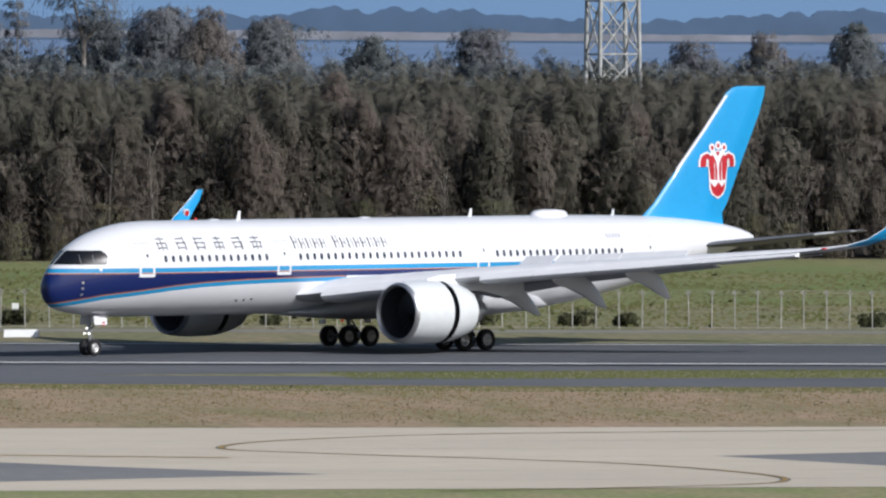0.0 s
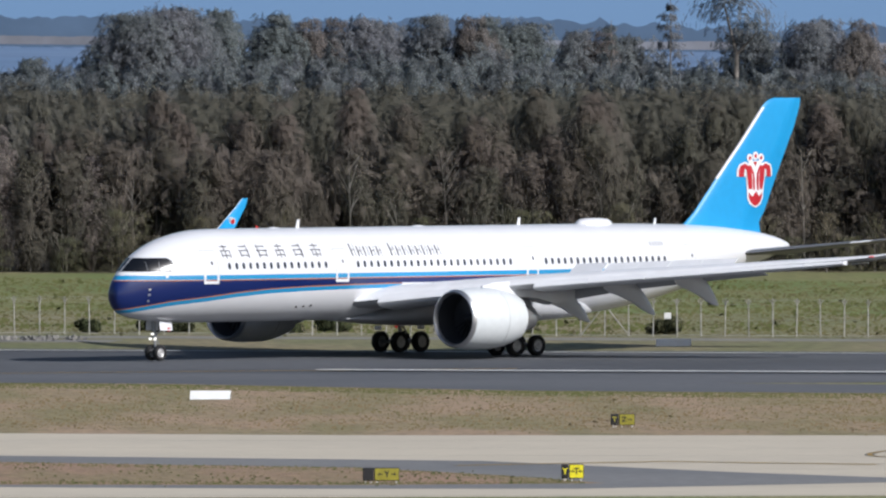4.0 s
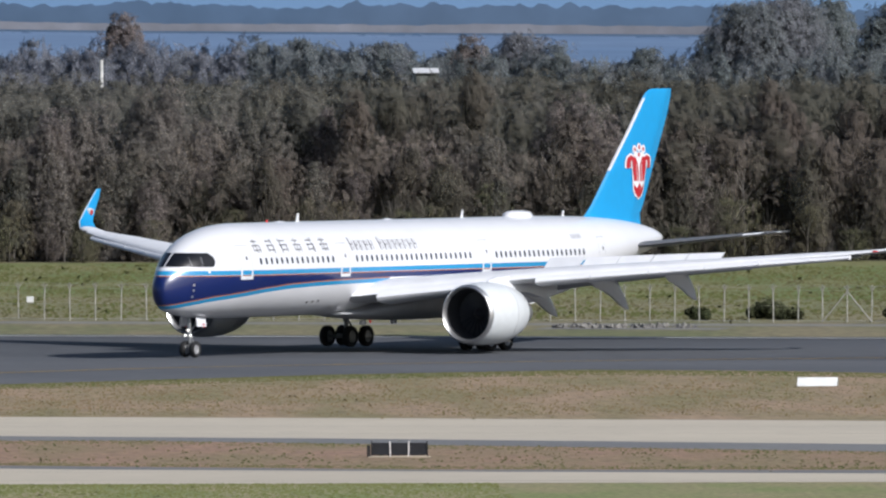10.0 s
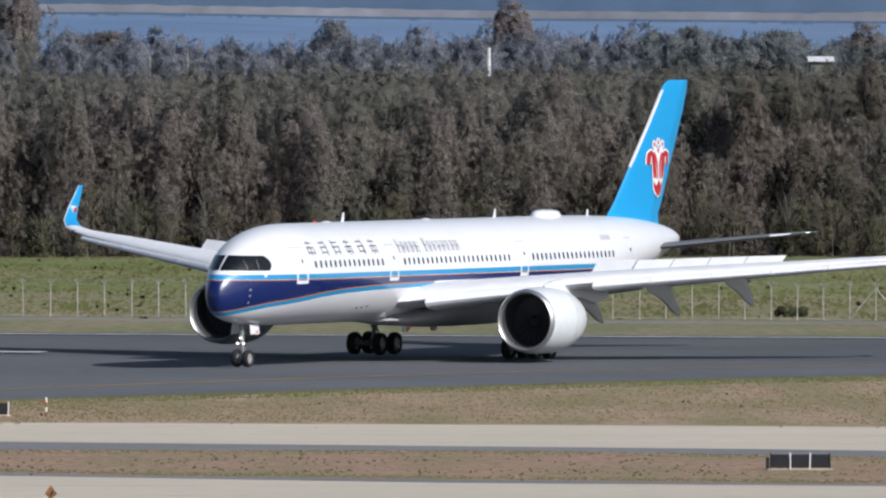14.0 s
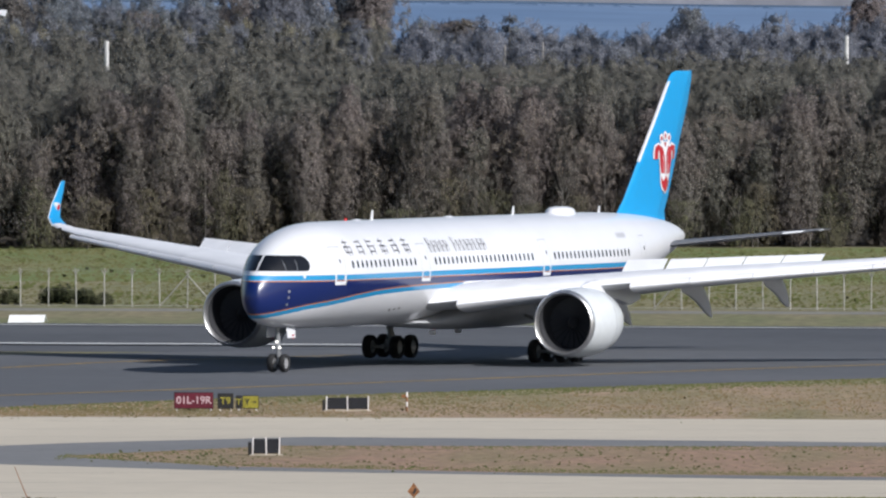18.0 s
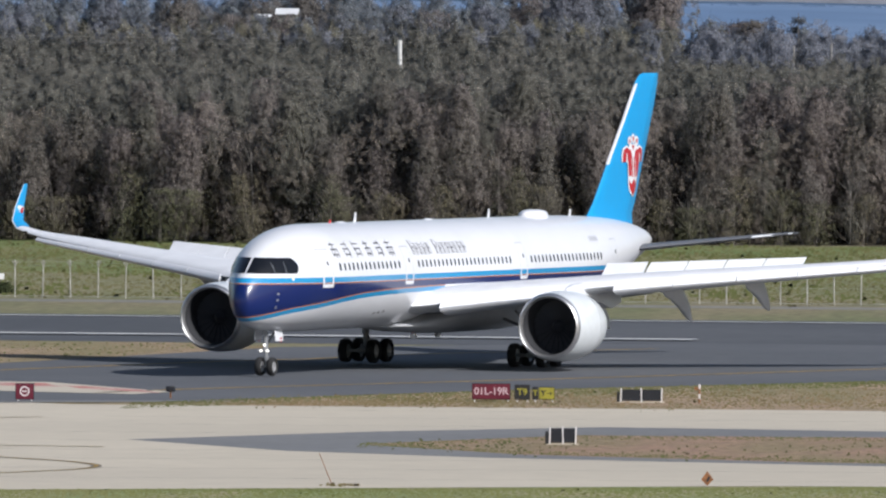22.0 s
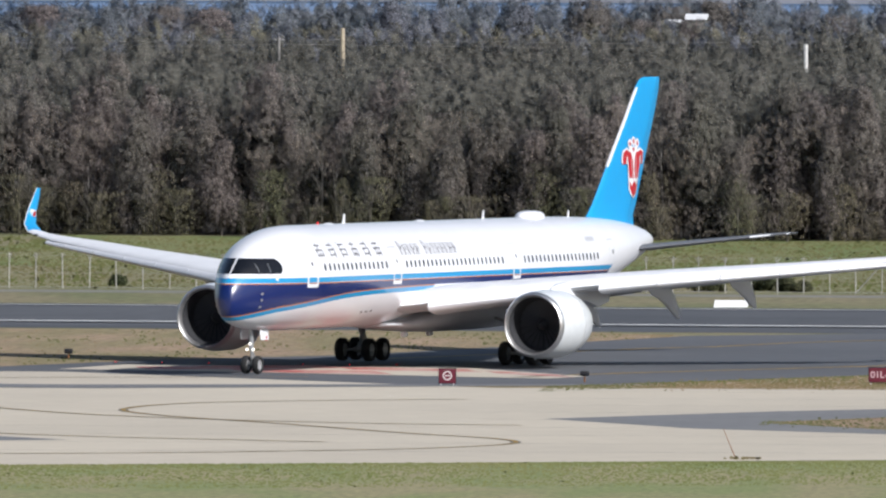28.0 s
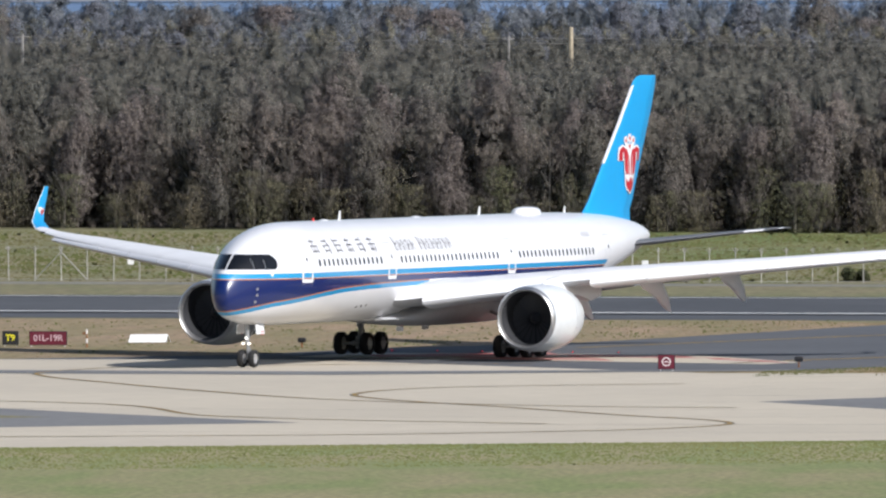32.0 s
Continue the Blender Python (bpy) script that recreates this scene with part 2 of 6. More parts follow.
strip("edge_line", [(61.8, 919), (520, runway_y(934, 520))], 2.4, 0.11, M_WHITE_LINE, "white runway edge line")
strip("edge_line", [(-520, runway_y(937, -520)), (-18, 941.5)], 2.4, 0.12, M_WHITE_LINE, "white runway edge line")
strip("far_edge_line", [(-520, runway_y(990, -520)), (520, runway_y(990, 520))], 1.2, 0.08, M_WHITE_LINE, "white line on the far runway edge")


# ---- the airliner ----
P_WHITE = plain("white aircraft paint", (0.70, 0.71, 0.735), 0.32, coat=0.4, vary=0.04, local_scale=0.7)
P_GREY = plain("pale grey wing paint", (0.73, 0.74, 0.76), 0.45, vary=0.08, local_scale=0.8)
P_COWL = plain("pale grey cowl paint", (0.66, 0.69, 0.70), 0.3, coat=0.4, vary=0.05)
P_BLUE = plain("bright blue tail paint", (0.010, 0.275, 0.58), 0.42, coat=0.12, vary=0.05)
P_METAL = plain("satin lip metal", (0.62, 0.62, 0.62), 0.36, metal=0.9)
# Lower wing grey, darkened in colour for the shade underneath.
P_UNDER_SHADE = plain("mid grey underside paint", (0.40, 0.41, 0.43), 0.45, vary=0.08)
# Belly grey: mostly the shade under the wing roots, put into the paint.
P_BELLY_SHADE = plain("grey belly paint", (0.46, 0.47, 0.49), 0.4, coat=0.2, vary=0.1, local_scale=0.8)
# Tailplane grey, its colour darkened further for the shaded underside.
P_TAILPLANE = plain("dark grey tailplane paint", (0.12, 0.125, 0.135), 0.5, vary=0.08)
# Near-black colour holds the shade inside inlets, reverser gap and vents.
P_RECESS_SHADE = plain("dark cavity", (0.028, 0.029, 0.033), 0.7)
P_FAN = plain("titanium fan", (0.06, 0.06, 0.066), 0.5, metal=0.4)
P_GLASS = plain("black cockpit mask and glass", (0.006, 0.007, 0.009), 0.2, coat=0.2)
P_PANE = plain("cabin window glass", (0.05, 0.055, 0.07), 0.15, coat=0.3)
P_TYRE = plain("tyre rubber", (0.016, 0.016, 0.017), 0.85)
P_HUB = plain("wheel hub metal", (0.42, 0.42, 0.42), 0.4, metal=0.5)
P_STRUT = plain("gear strut grey", (0.32, 0.33, 0.34), 0.4, metal=0.3)
P_INK = plain("charcoal lettering", (0.06, 0.06, 0.068), 0.4)
P_OUTLINE = plain("pale grey door outline", (0.42, 0.43, 0.46), 0.4)
P_RED = plain("red emblem paint", (0.42, 0.010, 0.022), 0.35, coat=0.3)
P_LAMP = plain("lit lamp glass", (1.0, 0.95, 0.85), 0.2, emit=1.6)
P_BEACON = plain("red beacon glass", (0.5, 0.02, 0.02), 0.2, emit=0.5)

REF = 33.45                                      # main wheels behind the nose


def L(a, l, z):
    """Metres aft of the nose, left of the centre line and above the ground."""
    return Vector((REF - a, l, z))


STATIONS = [  # aft, top, bottom, half width
    (0.75, 4.42, 4.28, 0.06), (0.81, 4.80, 3.88, 0.36), (1.02, 5.26, 3.45, 0.56), (1.38, 5.70, 3.17, 0.80), (1.84, 6.12, 2.98, 1.05), (2.38, 6.56, 2.86, 1.32),
    (3.02, 7.00, 2.74, 1.62), (3.95, 7.46, 2.62, 2.00), (4.95, 7.84, 2.54, 2.36), (6.25, 8.18, 2.48, 2.65), (7.7, 8.42, 2.45, 2.85), (9.2, 8.52, 2.44, 2.97), (11, 8.54, 2.44, 2.98),
    (20, 8.54, 2.44, 2.98), (30, 8.54, 2.44, 2.98), (40, 8.54, 2.44, 2.98), (44.5, 8.54, 2.48, 2.98), (48, 8.53, 2.78, 2.94), (51, 8.50, 3.25, 2.82), (54, 8.44, 3.85, 2.60), (57, 8.34, 4.50, 2.26),
    (60, 8.14, 5.15, 1.76), (62.5, 7.86, 5.72, 1.24), (64.3, 7.55, 6.17, 0.80), (65.5, 7.22, 6.50, 0.42), (66.0, 7.02, 6.68, 0.16)]
_sa = np.array(STATIONS)


def hull(a):
    """Top, bottom and half width of the fuselage, smoothed between stations."""
    i = int(np.clip(np.searchsorted(_sa[:, 0], a) - 1, 0, len(_sa) - 2))
    p0, p1, p2, p3 = (_sa[max(i - 1, 0)], _sa[i], _sa[i + 1], _sa[min(i + 2, len(_sa) - 1)])
    h = p2[0] - p1[0]
    u = min(max((a - p1[0]) / h, 0), 1)
    m1 = (p2 - p0) / max(p2[0] - p0[0], 1e-6) * h
    m2 = (p3 - p1) / max(p3[0] - p1[0], 1e-6) * h
    r = (2 * u**3 - 3 * u**2 + 1) * p1 + (u**3 - 2 * u**2 + u) * m1 + (-2 * u**3 + 3 * u**2) * p2 + (u**3 - u**2) * m2
    return r[1], r[2], max(r[3], 0.02)


def skin(a, z, side=1, out=0.0):
    """The point of the fuselage skin at a height, on the left (1) or right (-1)."""
    t, b, w = hull(a)
    c, r = (t + b) / 2, (t - b) / 2
    s = min(max((z - c) / r, -0.999), 0.999)
    y = w * math.sqrt(1 - s * s)
    n = Vector((0, math.sqrt(1 - s * s) / w, s / r)).normalized()
    return L(a, side * (y + n.y * out), z + n.z * out)


def upper_band(a):
    return 5.60


def lower_band(a):
    return float(np.interp(a, [0.7, 1.8, 4.4, 7.2, 9.5, 12.5, 16, 19, 24, 60], [3.02, 3.17, 3.62, 3.89, 4.13, 4.34, 4.46, 4.52, 4.58, 4.6]))


def livery():
    """White hull with a pale blue, an orange and a navy band, read from how far a point is above the band edges."""
    m = bpy.data.materials.new("hull livery")
    m.use_nodes = True
    n, l = m.node_tree.nodes, m.node_tree.links
    b = n["Principled BSDF"]
    b.inputs["Roughness"].default_value, b.inputs["Coat Weight"].default_value, b.inputs["Coat Roughness"].default_value = 0.3, 0.45, 0.05

    def attr(name):
        k = n.new("ShaderNodeAttribute")
        k.attribute_name = name
        return k.outputs["Fac"]

    def op(kind, x, y):
        k = n.new("ShaderNodeMath")
        k.operation = kind
        for i, v in enumerate((x, y)):
            if isinstance(v, (int, float)):
                k.inputs[i].default_value = v
            else:
                l.new(v, k.inputs[i])
        return k.outputs[0]

    def between(v, lo, hi):
        return op("MULTIPLY", op("GREATER_THAN", v, lo), op("LESS_THAN", v, hi))

    up, low, aft = attr("above_upper"), attr("above_lower"), attr("aft")
    fore = op("LESS_THAN", aft, 25.0)
    body = op("LESS_THAN", op("ADD", aft, op("MULTIPLY", up, -1.2)), 53.6)
    blue = op("MAXIMUM", op("MULTIPLY", between(up, -0.29, 0.0), body), op("MULTIPLY", between(low, 0.0, 0.26), fore))
    gold = op("MAXIMUM", op("MULTIPLY", between(up, -0.36, -0.30), body), op("MULTIPLY", between(low, 0.26, 0.33), fore))
    navy = op("MULTIPLY", op("MULTIPLY", op("LESS_THAN", up, -0.36), op("GREATER_THAN", low, 0.33)), body)
    tex = n.new("ShaderNodeTexCoord")
    ns = n.new("ShaderNodeTexNoise")
    ns.inputs["Scale"].default_value, ns.inputs["Detail"].default_value = 0.6, 6
    l.new(tex.outputs["Object"], ns.inputs["Vector"])
    last = None
    for mask, colour in ((None, (0.70, 0.71, 0.735)), (navy, (0.004, 0.014, 0.095)), (gold, (0.42, 0.16, 0.05)), (blue, (0.018, 0.245, 0.49))):
        if mask is None:
            hsv = n.new("ShaderNodeHueSaturation")
            hsv.inputs["Color"].default_value = (*colour, 1)
            mr = n.new("ShaderNodeMapRange")
            mr.inputs["To Min"].default_value, mr.inputs["To Max"].default_value = 0.93, 1.04
            l.new(ns.outputs["Fac"], mr.inputs["Value"])
            l.new(mr.outputs["Result"], hsv.inputs["Value"])
            last = hsv.outputs["Color"]
            continue
        k = n.new("ShaderNodeMix")
        k.data_type = "RGBA"
        l.new(mask, k.inputs["Factor"])
        l.new(last, k.inputs["A"])
        k.inputs["B"].default_value = (*colour, 1)
        last = k.outputs["Result"]
    l.new(last, b.inputs["Base Color"])
    return m


airliner = thing("airliner", "white twin-engine jet airliner with blue bands and a bright blue tail", "airplane")

# hull
bm = bmesh.new()
where = sorted({round(float(x), 3) for x in np.concatenate([_sa[:, 0], np.linspace(0.77, 1.75, 14), np.arange(1.8, 12, 0.35), np.arange(12, 66, 1.0)])})
rings = []
for a in where:
    t, b, w = hull(a)
    c, r = (t + b) / 2, (t - b) / 2
    rings.append([L(a, w * math.cos(q), c + r * math.sin(q)) for q in np.linspace(0, 2 * math.pi, 64, endpoint=False)])
loft(bm, rings)
fuselage = part("fuselage", bm, livery(), airliner)
me = fuselage.data
co = np.empty(len(me.vertices) * 3)
me.vertices.foreach_get("co", co)
co = co.reshape(-1, 3)
aft = REF - co[:, 0]
for nm, v in (("above_upper", co[:, 2] - upper_band(0)), ("above_lower", co[:, 2] - np.array([lower_band(a) for a in aft])), ("aft", aft)):
    me.attributes.new(nm, "FLOAT", "POINT").data.foreach_set("value", v.astype(np.float32))


def patch(name, outline, mat, parent, side=1, out=0.012, label="", cuts=2):
    """A thin panel that follows the skin; outline in metres aft and up."""
    bm = bmesh.new()
    f = bm.faces.new([bm.verts.new((x, 0, z)) for x, z in outline])
    if cuts:
        bmesh.ops.triangulate(bm, faces=[f])
        bmesh.ops.subdivide_edges(bm, edges=bm.edges[:], cuts=cuts, use_grid_fill=True)
    for v in bm.verts:
        v.co = skin(v.co.x, v.co.z, side, out)
    return part(name, bm, mat, parent, label)


def oval(ca, cz, ra, rz, n=10, power=0.7):
    pts = []
    for q in np.linspace(0, 2 * math.pi, n, endpoint=False):
        c, s = math.cos(q), math.sin(q)
        pts.append((ca + ra * math.copysign(abs(c) ** power, c), cz + rz * math.copysign(abs(s) ** power, s)))
    return pts


# cabin windows, doors, lettering bars on both sides
for side in (1, -1):
    for first, last, count in ((8.75, 17.75, 15), (20.8, 35.4, 24), (38.85, 50.6, 20)):
        for a in np.linspace(first, last, count):
            patch("cabin_window", oval(a, 6.17, 0.13, 0.225), P_PANE, fuselage, side, cuts=0)
    for a, w, top in ((7.2, 0.62, 7.15), (19.27, 0.62, 7.15), (37.5, 0.58, 7.1), (53.4, 0.5, 7.1)):
        for o in ([(a - w, 5.64), (a - w + 0.045, 5.64), (a - w + 0.045, top), (a - w, top)], [(a + w - 0.045, 5.64), (a + w, 5.64), (a + w, top), (a + w - 0.045, top)],
                  [(a - w, top), (a + w, top), (a + w, top + 0.06), (a - w, top + 0.06)]):
            patch("door_seam", o, P_OUTLINE, fuselage, side, 0.010)
        if a < 50:
            for o in ([(a - w, 5.02), (a - w + 0.16, 5.02), (a - w + 0.16, 5.62), (a - w, 5.62)], [(a + w - 0.16, 5.02), (a + w, 5.02), (a + w, 5.62), (a + w - 0.16, 5.62)],
                      [(a - w, 5.02), (a + w, 5.02), (a + w, 5.22), (a - w, 5.22)]):
                patch("door_sill_mark", o, P_WHITE, fuselage, side, 0.014)
        patch("door_window", oval(a + 0.12, 6.38, 0.08, 0.13, 8), P_PANE, fuselage, side, cuts=0)
    for i in range(6):                           # the long title, as plain bars
        a = 8.72 + i * 1.68
        tall, wide = (0.0, 0.34, -0.3, 0.0, 0.3, 0.0)[i], 0.42 + 0.04 * (i % 3)
        for z, k in ((7.42, 0.8), (7.16, 1.0), (6.86, 0.7)):
            patch("title_bar", [(a - wide * k, z - 0.04), (a + wide * k, z - 0.04), (a + wide * k, z + 0.03), (a - wide * k, z + 0.03)], P_INK, fuselage, side, 0.012, cuts=1)
        for dx, z0, z1 in ((tall, 6.66, 7.56), (-0.34, 6.74, 7.2), (0.36, 6.7, 7.16)):
            patch("title_bar", [(a + dx - 0.04, z0), (a + dx + 0.04, z0), (a + dx + 0.04, z1), (a + dx - 0.04, z1)], P_INK, fuselage, side, 0.012, cuts=1)
    a = 20.4
    for i, ch in enumerate("Cxxxx Sxxxxxxx"):
        if ch != " ":
            h = 0.82 if ch in "CS" else 0.66
            patch("title_bar", [(a, 6.68), (a + 0.13, 6.68), (a + 0.13, 6.68 + h), (a, 6.68 + h)], P_INK, fuselage, side, 0.012, cuts=1)
            patch("title_bar", [(a + 0.36, 6.68), (a + 0.41, 6.68), (a + 0.41, 6.68 + h), (a + 0.36, 6.68 + h)], P_INK, fuselage, side, 0.012, cuts=1)
            if i % 3 != 2:
                patch("title_bar", [(a + 0.13, 6.68 + h * 0.48), (a + 0.36, 6.68 + h * 0.48), (a + 0.36, 6.74 + h * 0.48), (a + 0.13, 6.74 + h * 0.48)], P_INK, fuselage, side, 0.012, cuts=1)
        a += 0.622
    for i in range(5):
        patch("registration_bar", [(49.4 + i * 0.3, 7.05), (49.6 + i * 0.3, 7.05), (49.6 + i * 0.3, 7.35), (49.4 + i * 0.3, 7.35)], P_OUTLINE, fuselage, side, 0.012, cuts=1)
    patch("outflow_vent", [(15.6, 3.35), (15.8, 3.35), (15.8, 3.47), (15.6, 3.47)], P_RECESS_SHADE, fuselage, side)
    patch("outflow_vent", [(16.25, 3.38), (16.45, 3.38), (16.45, 3.5), (16.25, 3.5)], P_RECESS_SHADE, fuselage, side)
    patch("outflow_vent", [(16.9, 3.42), (17.1, 3.42), (17.1, 3.54), (16.9, 3.54)], P_RECESS_SHADE, fuselage, side)
    for z in (4.35, 4.7, 3.95):
        patch("probe", oval(2.75, z, 0.09, 0.08, 6), P_METAL, fuselage, side, 0.03, cuts=0)
    patch("ice_light", oval(3.9, 5.52, 0.1, 0.09, 6), P_WHITE, fuselage, side, 0.02, cuts=0)

# cockpit mask with its panes
def crown_a(z):
    lo, hi = 0.75, 9.0
    for _ in range(40):
        mid = (lo + hi) / 2
        lo, hi = (mid, hi) if hull(mid)[0] < z else (lo, mid)
    return mid


for side in (1, -1):
    vs, fs = [], []
    nz, na = 13, 34
    for i in range(nz):
        z = 5.84 + 0.88 * i / (nz - 1)
        start = crown_a(z) + 0.001
        end = 3.95 + 0.55 * math.sin(math.pi * min(max((z - 5.76) / 1.02, 0), 1)) ** 0.45
        for j in range(na):
            vs.append(skin(start + (end - start) * (j / (na - 1)) ** 3.2, z, side, 0.016))
    fs = [(i * na + j, i * na + j + 1, (i + 1) * na + j + 1, (i + 1) * na + j) for i in range(nz - 1) for j in range(na - 1)]
    tagged(raw("cockpit_glazing", vs, fs, P_GLASS, fuselage, True), "black-framed cockpit windows")
    for a0 in (2.75, 3.5):
        patch("window_post", [(a0, 5.8), (a0 + 0.04, 5.8), (a0 + 0.12, 6.46), (a0 + 0.08, 6.46)], P_TAILPLANE, fuselage, side, 0.02)

# belly fairing
bm = bmesh.new()
rings = []
for a, w, top, bot in ((21.2, 1.5, 2.62, 2.43), (23.2, 2.3, 2.9, 2.25), (25.2, 3.1, 3.6, 2.08), (27.5, 3.5, 4.4, 1.98), (31, 3.6, 4.7, 1.95), (36, 3.5, 4.6, 1.98), (40, 3.1, 4.2, 2.1), (43.5, 2.2, 3.6, 2.3), (45.5, 1.0, 3.0, 2.5)):
    c, r = (top + bot) / 2, (top - bot) / 2
    rings.append([L(a, w * math.copysign(abs(math.cos(q)) ** 0.75, math.cos(q)), c + r * math.copysign(abs(math.sin(q)) ** 0.8, math.sin(q))) for q in np.linspace(0, 2 * math.pi, 28, endpoint=False)])
loft(bm, rings)
part("belly_fairing", bm, P_BELLY_SHADE, airliner, "belly fairing under the wing roots, greyed for shade")


# ---- wings ----
def foil(le, chord, thick, z, l, droop=0.0, n=12, x0=0.0, x1=1.0, normal=(0, 0, 1)):
    """A wing section: points round from the trailing edge over the top and back underneath."""
    up, lo = [], []
    for i in range(n + 1):
        x = x0 + (x1 - x0) * (1 - math.cos(math.pi * i / n)) / 2
        y = 5 * thick * (0.2969 * math.sqrt(x) - 0.126 * x - 0.3516 * x * x + 0.2843 * x**3 - 0.1015 * x**4)
        cam_line = 0.02 * math.sin(math.pi * x)
        up.append((x, y + cam_line))
        lo.append((x, -0.8 * y + cam_line))
    pts = up[::-1] + lo[1:-1]
    nx = Vector(normal)
    base = Vector((0, l, z))
    return [Vector((REF - (le + chord * x), 0, 0)) + base + nx * (y * chord - droop * x) for x, y in pts]


WING = [  # left, leading edge, chord, height, thickness, section normal (left, up)
    (0.6, 19.6, 17.2, 3.52, 0.105, (0, 1)), (3.0, 21.3, 15.9, 3.75, 0.105, (0, 1)), (7.0, 24.2, 13.0, 4.33, 0.105, (0, 1)), (11.4, 27.3, 10.4, 4.90, 0.105, (0, 1)), (16, 30.6, 8.5, 5.40, 0.105, (0, 1)),
    (21, 34.1, 6.7, 5.90, 0.10, (0, 1)), (26, 37.6, 5.0, 6.42, 0.10, (0, 1)), (28.4, 39.3, 3.8, 6.66, 0.10, (-0.05, 1)), (30.0, 40.7, 2.7, 6.88, 0.10, (-0.2, 0.98)), (31.2, 41.8, 2.1, 7.12, 0.10, (-0.5, 0.85)),
    (32.0, 43.0, 1.75, 7.55, 0.10, (-0.82, 0.57)), (32.38, 44.3, 1.35, 8.28, 0.09, (-0.97, 0.25)), (32.55, 45.4, 1.0, 9.05, 0.09, (-0.98, 0.18)), (32.62, 46.2, 0.55, 9.7, 0.08, (-0.98, 0.15))]
_wa = np.array([(w[0], w[1], w[2], w[3], w[4]) for w in WING])


def wing_at(l):
    return [float(np.interp(l, _wa[:, 0], _wa[:, k])) for k in (1, 2, 3, 4)]


def wing_piece(name, side, l0, l1, x0, x1, mat, parent, lift=0.0, fwd=0.0, n=3, droop=0.0, grow=0.0, label=""):
    """A spanwise strip of the wing skin between two chord fractions: a slat, flap or spoiler."""
    bm = bmesh.new()
    rings = []
    for l in np.linspace(l0, l1, n):
        le, c, z, t = wing_at(l)
        ring = foil(le - fwd, c, t * (1 + grow), z + lift, l, x0=x0, x1=x1, n=6, droop=droop)
        rings.append([Vector((p.x, side * p.y, p.z)) for p in ring])
    loft(bm, rings)
    return part(name, bm, mat, parent, label)


spoilers, lower_skins = [], []
for side, nm in ((1, "left_wing"), (-1, "right_wing")):
    bm = bmesh.new()
    loft(bm, [[Vector((p.x, side * p.y, p.z)) for p in foil(le, c, t, z, l, normal=Vector((0, *nrm)).normalized())] for l, le, c, z, t, nrm in WING[:9]])
    wing = part("wing", bm, P_GREY, airliner, "pale grey swept wing")
    lower_skins.append(wing)
    bm = bmesh.new()
    loft(bm, [[Vector((p.x, side * p.y, p.z)) for p in foil(le, c, t, z, l, normal=Vector((0, *nrm)).normalized())] for l, le, c, z, t, nrm in WING[8:10]])
    part("winglet_root", bm, P_GREY, wing)
    bm = bmesh.new()
    loft(bm, [[Vector((p.x, side * p.y, p.z)) for p in foil(le, c, t, z, l, normal=Vector((0, *nrm)).normalized())] for l, le, c, z, t, nrm in WING[9:]])
    part("winglet", bm, P_BLUE, wing, "blue upswept wing tip")
    bm = bmesh.new()
    loft(bm, [[Vector((p.x, side * p.y, p.z)) for p in foil(le - 0.03, c * 0.16, t * 2.6, z, l, normal=Vector((0, *nrm)).normalized(), n=6)] for l, le, c, z, t, nrm in WING[9:]])
    part("winglet_edge", bm, P_WHITE, wing, "white winglet leading edge")
    for nm2, rad, thick, mat in (("emblem_disc", 0.27, 0.26, P_WHITE), ("emblem_mark", 0.19, 0.29, P_RED)):
        bm = bmesh.new()
        rod(bm, (REF - 44.75, side * (32.24 - thick / 2), 8.13), (REF - 44.75, side * (32.24 + thick / 2), 8.19), rad, n=14)
        part(nm2, bm, mat, wing)
    bm = bmesh.new()
    le, c, z, t = wing_at(30.2)
    box(bm, (0.22, 0.3, 0.1), (REF - le + 0.02, side * 30.2, z + 0.02), bevel=0.03)
    part("navigation_light", bm, P_BEACON if side > 0 else P_GLASS, wing)
    # drooped leading edges
    edges = [3.9, 9.0] + [12.3, 15.2, 18.3, 21.3, 24.2, 26.9, 29.0]
    for l0, l1 in zip(edges, edges[1:]):
        if l0 == 9.0:
            continue
        wing_piece("slat", side, l0, l1 - 0.04, 0.0, 0.13, P_WHITE, wing, lift=-0.24, fwd=0.34, grow=0.15)
    # flaps, lowered
    for l0, l1 in ((4.0, 10.9), (11.3, 21.0), (21.2, 28.0)):
        bm = bmesh.new()
        rings = []
        for l in np.linspace(l0, l1, 3):
            le, c, z, t = wing_at(l)
            k = 0.17 * c if l < 21.1 else 0.12 * c
            drop = 0.10 if l < 21.1 else 0.03
            rings.append([Vector((p.x, side * p.y, p.z)) for p in foil(le + c - k * 0.75, k, 0.11, z - 0.12, l, droop=drop * k * 2.0, n=6)])
        loft(bm, rings)
        lower_skins.append(part("flap" if l0 < 21 else "aileron", bm, P_GREY, wing))
    # spoilers, hinged at their front edge
    for l0, l1 in ((9.0, 11.35), (11.45, 13.5), (13.55, 15.6), (15.65, 17.7), (17.75, 19.9)):
        le0, c0, z0, t0 = wing_at((l0 + l1) / 2)
        hinge_x = REF - (le0 + 0.70 * c0)
        ends = []
        for l in (l0, l1):
            le, c, z, t = wing_at(l)
            ends.append((l, le + 0.70 * c, le + 0.86 * c, z + 0.70 * 0 + c * (5 * t * 0.058)))
        up0 = (ends[0][3] + ends[1][3]) / 2
        origin = Vector((hinge_x, side * (l0 + l1) / 2, up0))
        bm = bmesh.new()
        vs = []
        for l, a0, a1, zz in ends:
            vs.append([Vector((REF - a0, side * l, zz + 0.05)) - origin, Vector((REF - a1, side * l, zz + 0.01)) - origin, Vector((REF - a1, side * l, zz - 0.02)) - origin, Vector((REF - a0, side * l, zz - 0.03)) - origin])
